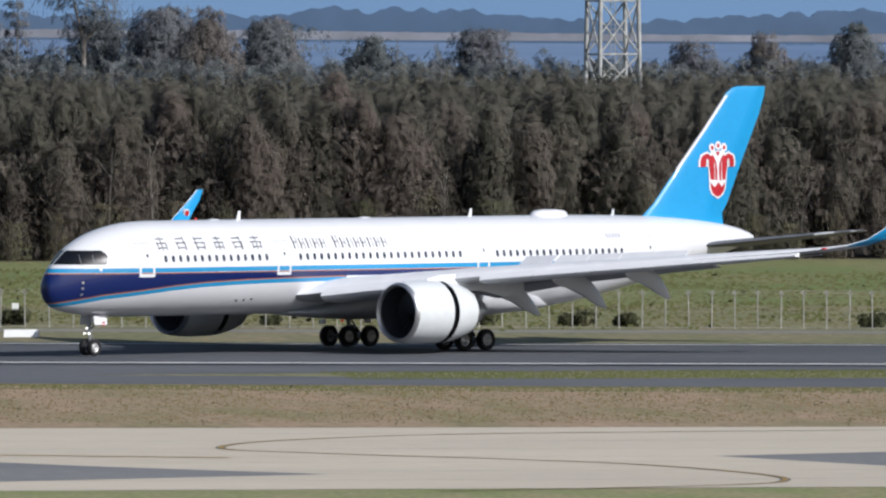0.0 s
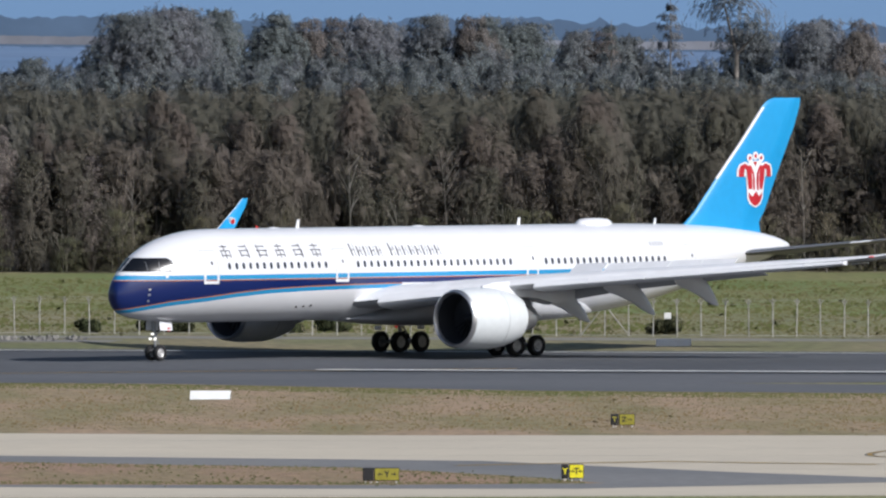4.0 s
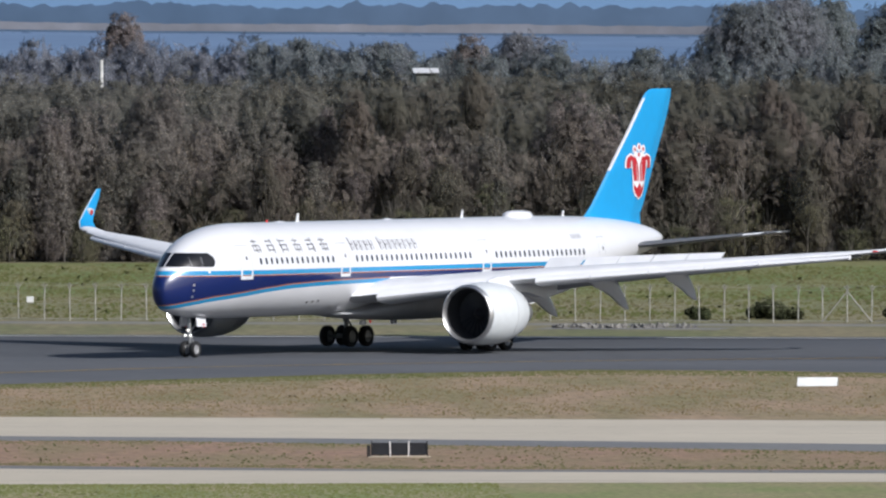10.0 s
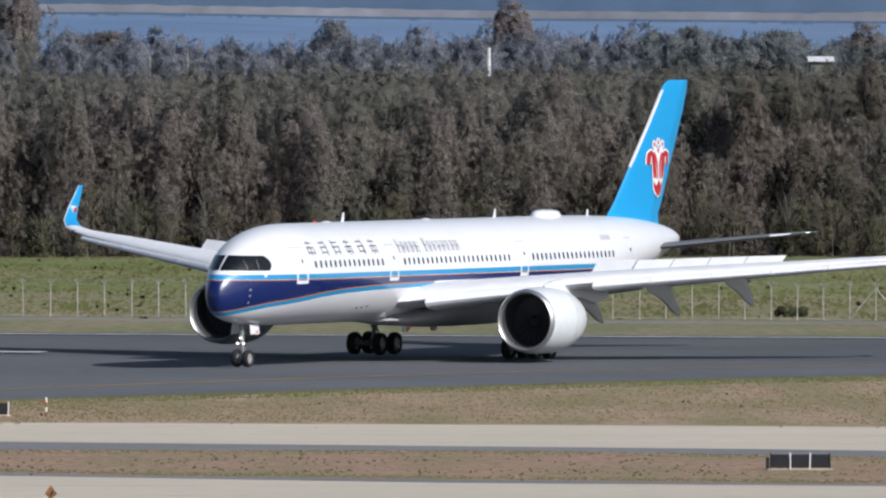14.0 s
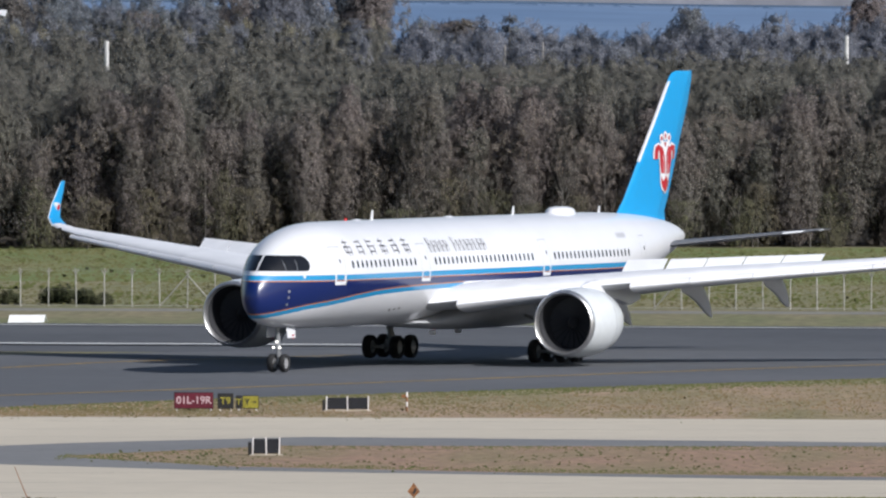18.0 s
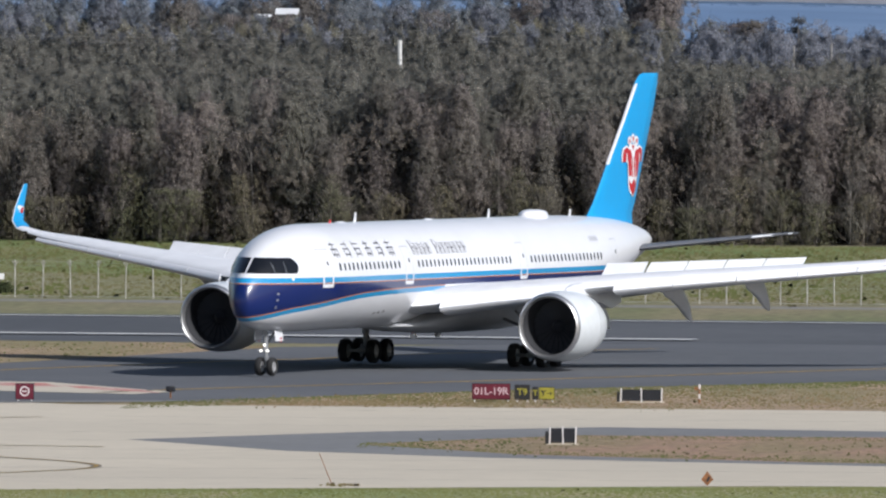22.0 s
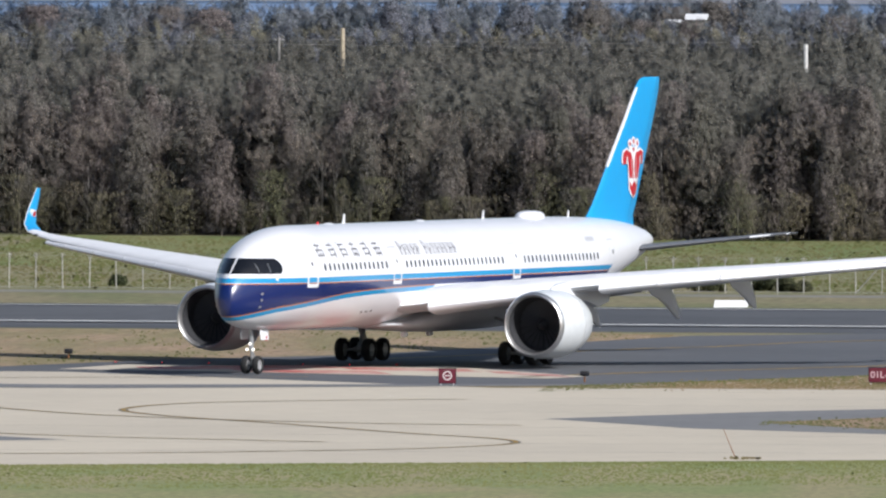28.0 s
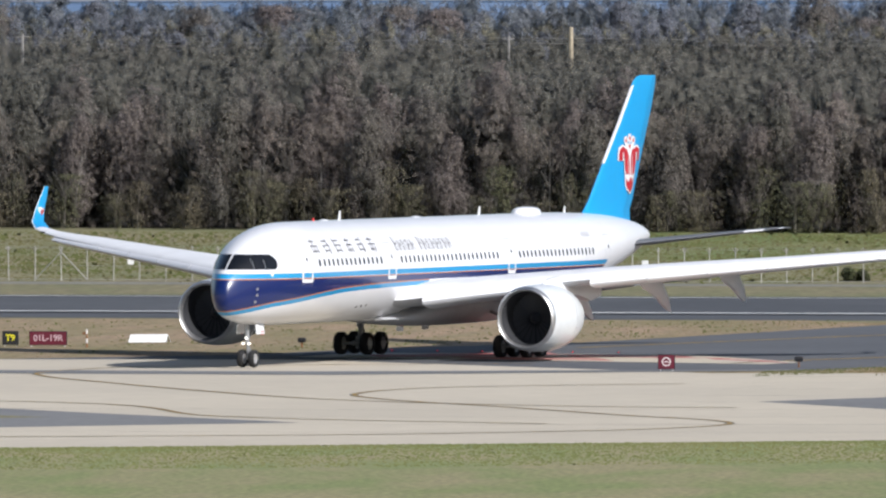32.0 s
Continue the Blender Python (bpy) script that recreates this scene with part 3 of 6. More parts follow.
        loft(bm, vs)
        sp = part("spoiler", bm, P_GREY, wing)
        tang = (Vector((REF - ends[1][1], side * ends[1][0], ends[1][3])) - Vector((REF - ends[0][1], side * ends[0][0], ends[0][3]))).normalized() * side
        sp.location = origin
        spoilers.append((sp, origin, tang))
    # flap track fairings, hanging with the flaps
    for l, la, lz in ((8.6, 5.6, 1.15), (13.1, 5.0, 1.15), (17.4, 4.2, 1.0)):
        le, c, z, t = wing_at(l)
        bm = bmesh.new()
        rings = []
        a0 = le + 0.46 * c + 0.55
        for u, r in ((0, 0.05), (0.12, 0.28), (0.3, 0.40), (0.55, 0.46), (0.75, 0.40), (0.9, 0.25), (1.0, 0.06)):
            a = a0 + la * u
            zz = z - 0.40 - (0.18 * u + 2.0 * max(0, u - 0.4) ** 1.25) * lz * 1.3
            rings.append([Vector((REF - a, side * (l + 0.62 * r * math.cos(q)), zz + 0.25 * r + 1.55 * r * math.sin(q))) for q in np.linspace(0, 2 * math.pi, 10, endpoint=False)])
        loft(bm, rings)
        part("track_fairing", bm, P_WHITE, wing)
    bm = bmesh.new()
    le, c, z, t = wing_at(5.0)
    box(bm, (0.08, 0.32, 0.22), (REF - le + 0.02, side * 5.0, z - 0.05), bevel=0.03)
    part("landing_light", bm, P_WHITE, wing)



def shade_below(ob):
    """Gives downward faces a darker grey that also holds the underside's shade."""
    ob.data.materials.append(P_UNDER_SHADE)
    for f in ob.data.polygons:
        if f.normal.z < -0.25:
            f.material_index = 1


# ---- tail ----
def fin_half(x):
    """Half thickness of the fin over its chord: a slim wedge as far as the rudder hinge."""
    return float(np.interp(x, [0, 0.01, 0.04, 0.1, 0.3, 0.74, 1], [0.001, 0.010, 0.019, 0.028, 0.040, 0.054, 0.003]))


bm = bmesh.new()
rings = []
for z, le, c in ((7.6, 54.0, 9.2), (8.5, 55.6, 7.45), (9.2, 56.5, 7.05), (12, 59.2, 5.75), (15, 62.15, 4.4), (16.35, 63.28, 3.8), (16.62, 63.62, 3.5), (16.82, 64.0, 3.14), (16.93, 64.55, 2.6)):
    xs = [(1 - math.cos(math.pi * k / 14)) / 2 for k in range(15)]
    rings.append([L(le + c * x, fin_half(x) * c, z) for x in xs[::-1]] + [L(le + c * x, -fin_half(x) * c, z) for x in xs[1:-1]])
loft(bm, rings)
fin = part("fin", bm, P_BLUE, airliner, "bright blue tail fin with red flower emblem")
bm = bmesh.new()
loft(bm, [[Vector((p.x, p.z, z)) for p in foil(le - 0.04, 0.42, 0.5, 0, 0, n=6)] for z, le in ((11.45, 58.65), (14, 61.17), (16.3, 63.3))])
part("fin_leading_edge", bm, P_WHITE, fin)
for side in (1, -1):
    bm = bmesh.new()
    loft(bm, [[Vector((p.x, side * p.y, p.z)) for p in foil(le, c, 0.075, z, l)] for l, le, c, z in ((0.5, 58.6, 6.4, 6.25), (4.5, 62.0, 4.4, 6.80), (8.0, 64.8, 2.7, 7.27), (8.8, 65.6, 2.1, 7.38), (9.3, 66.4, 0.9, 7.45))])
    hs = part("tailplane", bm, P_TAILPLANE, airliner)
    lower_skins.append(hs)
    bm = bmesh.new()
    loft(bm, [[Vector((p.x, side * p.y, p.z)) for p in foil(le - 0.04, c, 0.09, z, l, x0=0, x1=0.05, n=5)] for l, le, c, z in ((7.3, 64.25, 3.05, 7.18), (8.0, 64.8, 2.7, 7.27), (9.2, 66.2, 1.2, 7.43))])
    part("tailplane_edge", bm, P_WHITE, hs)

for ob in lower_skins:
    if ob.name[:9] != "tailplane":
        shade_below(ob)

# emblem on the fin: white ground shape, red petals and a red cup, drawn plain
def fin_point(a, z, side, out):
    le, c = float(np.interp(z, [8.5, 9.2, 12, 15, 17], [55.6, 56.5, 59.2, 62.15, 64.0])), float(np.interp(z, [8.5, 9.2, 12, 15, 17], [7.45, 7.05, 5.75, 4.4, 3.05]))
    x = min(max((a - le) / c, 0.001), 0.999)
    return L(a, side * (fin_half(x) * c + out), z)


def emblem_shape(name, outline, mat, side, out):
    bm = bmesh.new()
    f = bm.faces.new([bm.verts.new((x, 0, z)) for x, z in outline])
    bmesh.ops.triangulate(bm, faces=[f])
    bmesh.ops.subdivide_edges(bm, edges=bm.edges[:], cuts=4, use_grid_fill=True)
    for v in bm.verts:
        v.co = fin_point(v.co.x, v.co.z, side, out + 0.02)
    return part(name, bm, mat, fin)


def limb(points, w0, w1):
    """The outline of a tapered curved bar."""
    left, right = [], []
    for i, p in enumerate(points):
        a, b = Vector(points[max(i - 1, 0)]), Vector(points[min(i + 1, len(points) - 1)])
        d = (b - a).normalized()
        w = (w0 + (w1 - w0) * i / (len(points) - 1)) / 2
        left.append((p[0] - d.y * w, p[1] + d.x * w))
        right.append((p[0] + d.y * w, p[1] - d.x * w))
    return left + right[::-1]


def em(x, y):
    """Emblem sheet (hundredths across and down from the foot of the cup) to metres aft and up."""
    return (62.33 + x * 0.0157, 9.47 - y * 0.0122)


for side in (1, -1):
    ground = [(-54, -90), (-54, -190), (-41, -250), (-26, -262), (29, -262), (44, -250), (56, -190), (56, -90), (54, -50), (39, -20), (0, 1), (-39, -20), (-54, -50)]
    emblem_shape("emblem_ground", [em(*p) for p in ground], P_WHITE, side, 0.020)
    cup = [(-45, -88), (-23, -62), (0, -92), (23, -62), (45, -88), (46, -60), (37, -35), (20, -17), (0, -11), (-21, -17), (-37, -35), (-46, -60)]
    emblem_shape("emblem_cup", [em(*p) for p in cup], P_RED, side, 0.034)
    emblem_shape("emblem_petal", [em(*p) for p in ((-12, -256), (13, -256), (1, -230))], P_RED, side, 0.034)
    for s in (-1, 1):
        arm = [(34, -104), (34, -160), (36, -195), (46, -222), (64, -233), (80, -225), (88, -202), (88, -174)]
        emblem_shape("emblem_petal_rim", [em(*p) for p in limb([(s * x, y) for x, y in arm], 44, 54)], P_WHITE, side, 0.027)
        emblem_shape("emblem_petal", [em(*p) for p in limb([(s * x, y) for x, y in arm], 23, 32)], P_RED, side, 0.041)
        inner = [(12, -100), (10, -150), (13, -190), (25, -220), (36, -236)]
        emblem_shape("emblem_petal", [em(*p) for p in limb([(s * x, y) for x, y in inner], 10, 12)], P_RED, side, 0.034)
    for x, y in ((-32, -277), (4, -289), (38, -279)):
        emblem_shape("emblem_bud_rim", [em(x + 18 * math.cos(q), y + 24 * math.sin(q)) for q in np.linspace(0, 2 * math.pi, 12, endpoint=False)], P_WHITE, side, 0.027)
        emblem_shape("emblem_bud", [em(x + 8 * math.cos(q), y + 12 * math.sin(q)) for q in np.linspace(0, 2 * math.pi, 8, endpoint=False)], P_RED, side, 0.041)


# ---- engines ----
def turned(bm, profile, centre, n=40, caps=(False, False)):
    """A body of revolution along the flight line; profile of metres aft and radius."""
    loft(bm, [[L(centre[0] + a, centre[1] + r * math.cos(q), centre[2] + r * math.sin(q)) for q in np.linspace(0, 2 * math.pi, n, endpoint=False)] for a, r in profile], caps)


sleeves = []
for side in (1, -1):
    c = (21.9, side * 10.5, 2.72)
    engine = new("engine")
    engine.parent = airliner
    tagged(engine, "large turbofan engine under the wing")
    bm = bmesh.new()
    turned(bm, [(0.30, 1.64), (0.05, 1.70), (-0.02, 1.76), (0.02, 1.82), (0.14, 1.885), (0.26, 1.925)], c)
    part("inlet_lip", bm, P_METAL, engine)
    bm = bmesh.new()
    turned(bm, [(0.26, 1.925), (1.2, 2.02), (2.2, 2.04), (3.32, 2.02), (3.32, 1.80)], c)
    part("fan_cowl", bm, P_COWL, engine)
    bm = bmesh.new()
    turned(bm, [(0.0, 2.015), (0.7, 1.93), (1.5, 1.76), (2.2, 1.54), (2.15, 1.42), (0.0, 1.72)], (c[0] + 3.35, c[1], c[2]))
    sleeves.append(part("reverser_sleeve", bm, P_COWL, engine))
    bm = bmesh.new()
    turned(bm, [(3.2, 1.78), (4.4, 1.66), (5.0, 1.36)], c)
    part("cascade", bm, P_RECESS_SHADE, engine)
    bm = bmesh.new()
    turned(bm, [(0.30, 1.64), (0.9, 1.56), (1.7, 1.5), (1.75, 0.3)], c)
    part("inlet_duct", bm, P_RECESS_SHADE, engine)
    bm = bmesh.new()
    turned(bm, [(1.05, 0.02), (1.3, 0.2), (1.62, 0.36)], c, 16, (True, False))
    part("spinner", bm, P_FAN, engine)
    for i in range(22):
        bm = bmesh.new()
        q = 2 * math.pi * i / 22
        vs = []
        for r, w, tw in ((0.34, 0.16, 0.3), (0.9, 0.22, 0.75), (1.46, 0.27, 1.05)):
            t = Vector((0, -math.sin(q), math.cos(q)))
            o = L(c[0] + 1.66, c[1] + r * math.cos(q), c[2] + r * math.sin(q))
            vs.append((o + t * w * math.sin(tw) + Vector((w * math.cos(tw) * 0.6, 0, 0)), o - t * w * math.sin(tw) - Vector((w * math.cos(tw) * 0.6, 0, 0))))
        rows = [[bm.verts.new(p) for p in v] for v in vs]
        for x, y in zip(rows, rows[1:]):
            bm.faces.new((x[0], x[1], y[1], y[0]))
        part("fan_blade", bm, P_FAN, engine)
    bm = bmesh.new()
    turned(bm, [(4.9, 1.12), (6.2, 1.0), (7.3, 0.76), (7.25, 0.68), (6.3, 0.68)], c)
    part("core_nozzle", bm, P_METAL, engine)
    bm = bmesh.new()
    turned(bm, [(6.4, 0.55), (7.6, 0.4), (8.4, 0.06)], c, 18, (True, True))
    part("exhaust_plug", bm, P_METAL, engine)
    bm = bmesh.new()
    rings = []
    for a, zt, zb, w in ((24.6, 4.85, 4.55, 0.08), (25.6, 5.05, 4.3, 0.26), (27.5, 5.15, 4.1, 0.32), (29.5, 5.0, 4.0, 0.32), (31.5, 4.7, 3.6, 0.28), (33.5, 4.5, 3.9, 0.1)):
        rings.append([L(a, c[1] + w * x, zb + (zt - zb) * y) for x, y in ((-1, 0), (1, 0), (1, 0.8), (0.5, 1), (-0.5, 1), (-1, 0.8))])
    loft(bm, rings)
    part("pylon", bm, P_WHITE, engine)
    bm = bmesh.new()
    box(bm, (1.1, 0.04, 0.45), L(c[0] + 2.0, c[1] - side * 1.75, c[2] + 1.15), Euler((side * 0.9, 0, 0)))
    part("strake", bm, P_COWL, engine)


# ---- landing gear ----
def wheel_mesh(r, w):
    bm = bmesh.new()
    prof = [(-w * 0.32, r * 0.55), (-w * 0.5, r * 0.72), (-w * 0.48, r * 0.9), (-w * 0.3, r * 0.99), (0, r), (w * 0.3, r * 0.99), (w * 0.48, r * 0.9), (w * 0.5, r * 0.72), (w * 0.32, r * 0.55)]
    loft(bm, [[Vector((rr * math.cos(q), y, rr * math.sin(q))) for q in np.linspace(0, 2 * math.pi, 28, endpoint=False)] for y, rr in prof], (False, False))
    return bm


def hub_mesh(r, w):
    bm = bmesh.new()
    prof = [(-w * 0.2, r * 0.1), (-w * 0.36, r * 0.28), (-w * 0.26, r * 0.45), (-w * 0.34, r * 0.56), (w * 0.34, r * 0.56), (w * 0.26, r * 0.45), (w * 0.36, r * 0.28), (w * 0.2, r * 0.1)]
    loft(bm, [[Vector((rr * math.cos(q), y, rr * math.sin(q))) for q in np.linspace(0, 2 * math.pi, 16, endpoint=False)] for y, rr in prof])
    for i in range(7):
        q = 2 * math.pi * i / 7
        for s in (-1, 1):
            rod(bm, (r * 0.36 * math.cos(q), s * w * 0.24, r * 0.36 * math.sin(q)), (r * 0.36 * math.cos(q), s * w * 0.36, r * 0.36 * math.sin(q)), r * 0.045, n=5)
    return bm


wheels = []


def wheel(gear, at, r, w):
    tyre = part("tyre", wheel_mesh(r, w), P_TYRE, gear)
    tyre.location = at
    hub = part("rim", hub_mesh(r, w), P_HUB, tyre)
    wheels.append((tyre, Vector(at), r))


nose_gear = new("nose_gear")
nose_gear.parent = airliner
bm = bmesh.new()
rod(bm, L(4.85, 0, 0.52), L(4.75, 0, 1.55), 0.085)
rod(bm, L(4.75, 0, 1.4), L(4.65, 0, 2.7), 0.14)
rod(bm, L(4.85, -0.3, 0.52), L(4.85, 0.3, 0.52), 0.07)
part("strut", bm, P_STRUT, nose_gear)
bm = bmesh.new()
rod(bm, L(4.75, 0, 1.6), L(6.2, 0, 2.6), 0.06)
rod(bm, L(4.9, 0, 0.62), L(5.15, 0, 1.05), 0.04)
rod(bm, L(5.15, 0, 1.05), L(4.85, 0, 1.45), 0.04)
part("drag_brace", bm, P_STRUT, nose_gear)
for s in (-1, 1):
    wheel(nose_gear, L(4.85, s * 0.36, 0.53), 0.53, 0.36)
    bm = bmesh.new()
    box(bm, (1.15, 0.05, 0.62), L(5.15, s * 0.62, 2.28), Euler((s * 0.1, 0, 0)), bevel=0.02)
    d = part("gear_door", bm, P_WHITE, nose_gear, "white nose gear door")
    bm = bmesh.new()
    box(bm, (0.28, 0.012, 0.24), L(5.4, s * 0.66, 2.05))
    part("door_mark", bm, P_RED, d)
for l, z in ((0.2, 1.42), (-0.2, 1.42), (0, 1.75)):
    bm = bmesh.new()
    rod(bm, L(4.62, l, z), L(4.5, l, z), 0.06, 0.07, 12)
    part("taxi_lamp", bm, P_LAMP, nose_gear)

for side in (1, -1):
    gear = new("main_gear")
    gear.parent = airliner
    cy = side * 5.3
    bm = bmesh.new()
    rod(bm, L(REF, cy, 0.75), L(REF - 0.1, cy, 1.9), 0.15, n=12)
    rod(bm, L(REF - 0.1, cy, 1.7), L(REF - 0.3, cy - side * 0.1, 3.9), 0.23, n=12)
    part("strut", bm, P_STRUT, gear)
    bm = bmesh.new()
    box(bm, (2.3, 0.26, 0.3), L(REF, cy, 0.72), bevel=0.06)
    for da in (-1.02, 1.02):
        rod(bm, L(REF + da, cy - 1.0, 0.70), L(REF + da, cy + 1.0, 0.70), 0.09)
    part("bogie_beam", bm, P_STRUT, gear)
    bm = bmesh.new()
    rod(bm, L(REF - 0.2, cy, 2.1), L(REF - 0.3, cy - side * 2.2, 2.9), 0.09)
    rod(bm, L(REF - 0.2, cy, 2.2), L(REF - 2.2, cy - side * 0.4, 3.3), 0.08)
    rod(bm, L(REF + 0.2, cy, 0.9), L(REF + 0.55, cy, 1.35), 0.06)
    rod(bm, L(REF + 0.55, cy, 1.35), L(REF + 0.1, cy, 1.85), 0.06)
    part("side_stay", bm, P_STRUT, gear)
    bm = bmesh.new()
    box(bm, (1.5, 0.07, 1.7), L(REF - 0.1, cy + side * 0.62, 2.85), Euler((-side * 0.12, 0, 0)), bevel=0.03)
    part("gear_door", bm, P_WHITE, gear)
    for da in (-1.02, 1.02):
        for dl in (-0.87, 0.87):
            wheel(gear, L(REF + da, cy + dl, 0.70), 0.70, 0.53)

# small fittings on the hull
for a, h, w in ((18.0, 0.55, 0.35), (39.2, 0.5, 0.32), (52.6, 0.4, 0.25)):
    bm = bmesh.new()
    t = hull(a)[0]
    loft(bm, [[L(a - w / 2, 0.03, t - 0.05), L(a + w / 2, 0.03, t - 0.05), L(a + w / 2, -0.03, t - 0.05), L(a - w / 2, -0.03, t - 0.05)],
              [L(a + w * 0.1, 0.015, t + h), L(a + w * 0.6, 0.015, t + h), L(a + w * 0.6, -0.015, t + h), L(a + w * 0.1, -0.015, t + h)]])
    part("blade_aerial", bm, P_WHITE, airliner)
bm = bmesh.new()
loft(bm, [[L(46.6 + ra * math.cos(q), rl * math.sin(q), 8.48 + z) for q in np.linspace(0, 2 * math.pi, 24, endpoint=False)] for ra, rl, z in ((1.7, 0.75, -0.05), (1.55, 0.68, 0.22), (1.25, 0.55, 0.36), (0.6, 0.3, 0.43))])
part("radome", bm, P_WHITE, airliner, "white satellite antenna hump")
for a in (15.8, 29.5):
    bm = bmesh.new()
    loft(bm, [[L(a + ra * math.cos(q), ra * 0.5 * math.sin(q), 8.5 + z) for q in np.linspace(0, 2 * math.pi, 12, endpoint=False)] for ra, z in ((0.55, 0.0), (0.45, 0.07), (0.2, 0.1))])
    part("low_aerial", bm, P_WHITE, airliner)
for z, d, a in ((8.54, 1, 14.2), (1.94, -1, 27.5)):
    bm = bmesh.new()
    rod(bm, L(a, 0, z - 0.02 * d), L(a, 0, z + 0.14 * d), 0.09, 0.05, 10)
    part("beacon", bm, P_BEACON, airliner)
for a, l in ((24.5, 1.2), (28.8, 1.0)):
    bm = bmesh.new()
    box(bm, (0.5, 0.3, 0.3), L(a, l, 1.9), bevel=0.06)
    part("drain_mast", bm, P_GREY, airliner)


# ---- markings on the pavement ----
def curve_through(pts, n=8):
    """A smooth run of points through the given ones."""
    out = []
    p = [Vector(q) for q in pts]
    for i in range(len(p) - 1):
        a, b, c, d = p[max(i - 1, 0)], p[i], p[i + 1], p[min(i + 2, len(p) - 1)]
        for k in range(n):
            u = k / n
            out.append(0.5 * (2 * b + (c - a) * u + (2 * a - 5 * b + 4 * c - d) * u * u + (3 * b - a - 3 * c + d) * u**3))
    return [tuple(q) for q in out] + [tuple(p[-1])]


def guide_line(pts, label):
    line = curve_through(pts)
    strip("guide_line_border", line, 0.5, 0.032, M_BLACK_LINE, "black border of a taxi guide line")
    return strip("guide_line", line, 0.24, 0.036, M_YELLOW_LINE, label)


guide_line([(-60, 815), (-78.7, 811.4), (-84, 807.5), (-87.4, 796), (-86, 786), (-82, 775), (-75, 757), (-65, 736), (-52, 723), (-42, 719)], "yellow guide line curving over the concrete")
guide_line([(-48, 768), (-61, 761), (-64.8, 748), (-62, 736), (-55, 722), (-47, 705), (-42, 696), (-40.6, 689), (-42.5, 683), (-48, 677), (-66, 670), (-130, 664)], "yellow guide line in an S-shaped bend")
guide_line([(140, 762), (98, 757), (83, 747), (77.3, 732), (82, 722), (93, 706), (97.6, 690), (98, 678), (94, 671), (80, 664)], "yellow guide line in an S-shaped bend")
guide_line([(-150, 752), (-84, 735), (-68, 704), (-50, 690)], "yellow guide line beside the asphalt shoulder")
strip("exit_line", curve_through([(-48, 815), (-42, 825), (-24, 848), (-4, 876), (6, 889), (17, 900), (40, 913), (75, 924)]), 0.8, 0.026, M_YELLOW_LINE, "yellow centre line of the runway exit")
strip("exit_line", curve_through([(-60, 855), (-45, 884), (-40, 891), (-34, 904), (-20, 920)]), 0.7, 0.026, M_YELLOW_LINE, "yellow lead-on line")
for k in range(9):                               # joints between the concrete bays
    c = 676 + 13.5 * k
    strip("slab_joint", [(-300, c + 40), (-60, c), (420, c - 28)] if k < 4 else [(-45, c), (420, c - 46)], 0.16, 0.0185, M_JOINT, "dark joint between concrete slabs", "joint")
strip("exit_line", [(55, 716), (66, 722), (76, 716)], 0.8, 0.034, M_YELLOW_LINE, "yellow line on the asphalt shoulder")
for x0, y0, x1, y1 in ((-72, 838, -61, 842), (-60, 838, -52, 833), (-51, 830, -46, 821), (-66, 833, -57, 828)):
    sheet("holding_sign_paint", [(x0, y0), (x1, y1), (x1 + 1.5, y1 - 7), (x0 + 1.5, y0 - 7)], 0.030, M_RED_PAINT, "faded red holding position sign painted on the exit", "marking")
sheet("pale_paint", [(-73, 843), (-52, 836), (-44, 817), (-46, 812), (-62, 824), (-76, 832)], 0.026, M_CONCRETE, "pale painted ground of the holding position", "marking")
sheet("shoulder_strip", [(-46, 796), (-38, 800), (-72, 797), (-110, 806), (-110, 799), (-70, 789)], 0.034, M_ASPHALT_OLD, "grey asphalt strip across the concrete", "shoulder")
strip("perimeter_track", [(-520, 1038 + 0.28 * 520), (520, 1038 - 0.28 * 520)], 7.0, 0.012, M_TRACK, "grey gravel track along the fence", "track")
strip("rubble", [(41, 1012), (54, 1009)], 7.0, 0.022, M_TRACK, "patch of grey rubble beside the track", "rubble")
for x, y in ((47, 1022),):
    bm = bmesh.new()
    r2 = random.Random(int(x + 500))
    for _ in range(90):
        box(bm, [r2.uniform(0.12, 0.42) for _ in range(3)], (r2.uniform(-5, 5), r2.uniform(-3, 3), r2.uniform(0.02, 0.12)), Euler((r2.random(), r2.random(), r2.random())))
    ob = part("rubble", bm, M_TRACK, smooth=False)
    ob.location = (x, y - 8, 0.01)
    tagged(ob, "low heap of grey broken rock beside the track", "rubble", kind="stuff")

# ---- perimeter fence ----
FENCE_X0, FENCE_X1 = -196.0, 214.0


def fence_y(x):
    return 1047 - 0.28 * x


def fence_step(x):
    """The bays close up a little towards the east."""
    return 2.03 - 0.00223 * (min(max(x, -150), 170) + 75)


M_GALV = material("galvanised steel", (0.44, 0.43, 0.40), 0.65, metal=0.1, vary=0.15, scale=2.0)
M_PALE_SIGN = material("white sheet metal", (0.72, 0.73, 0.72), 0.5, vary=0.05, scale=2.0)
fence = thing("fence", "galvanised wire security fence with forked post tops", "fence")
bm = bmesh.new()
rod(bm, (0, 0, 0), (0, 0, 2.35), 0.045, n=6)
rod(bm, (0, 0, 2.3), (0.0, -0.3, 2.72), 0.03, n=5)
rod(bm, (0, 0, 2.3), (0.0, 0.3, 2.72), 0.03, n=5)
rod(bm, (0, 0, 2.3), (0.2, 0.0, 2.64), 0.025, n=5)
rod(bm, (0, 0, 2.3), (-0.2, 0.0, 2.64), 0.025, n=5)
first = part("post", bm, M_GALV, fence, smooth=False)
posts = [-74.95]
while posts[-1] < FENCE_X1:
    posts.append(posts[-1] + fence_step(posts[-1]))
while posts[0] > FENCE_X0:
    posts.insert(0, posts[0] - fence_step(posts[0]))
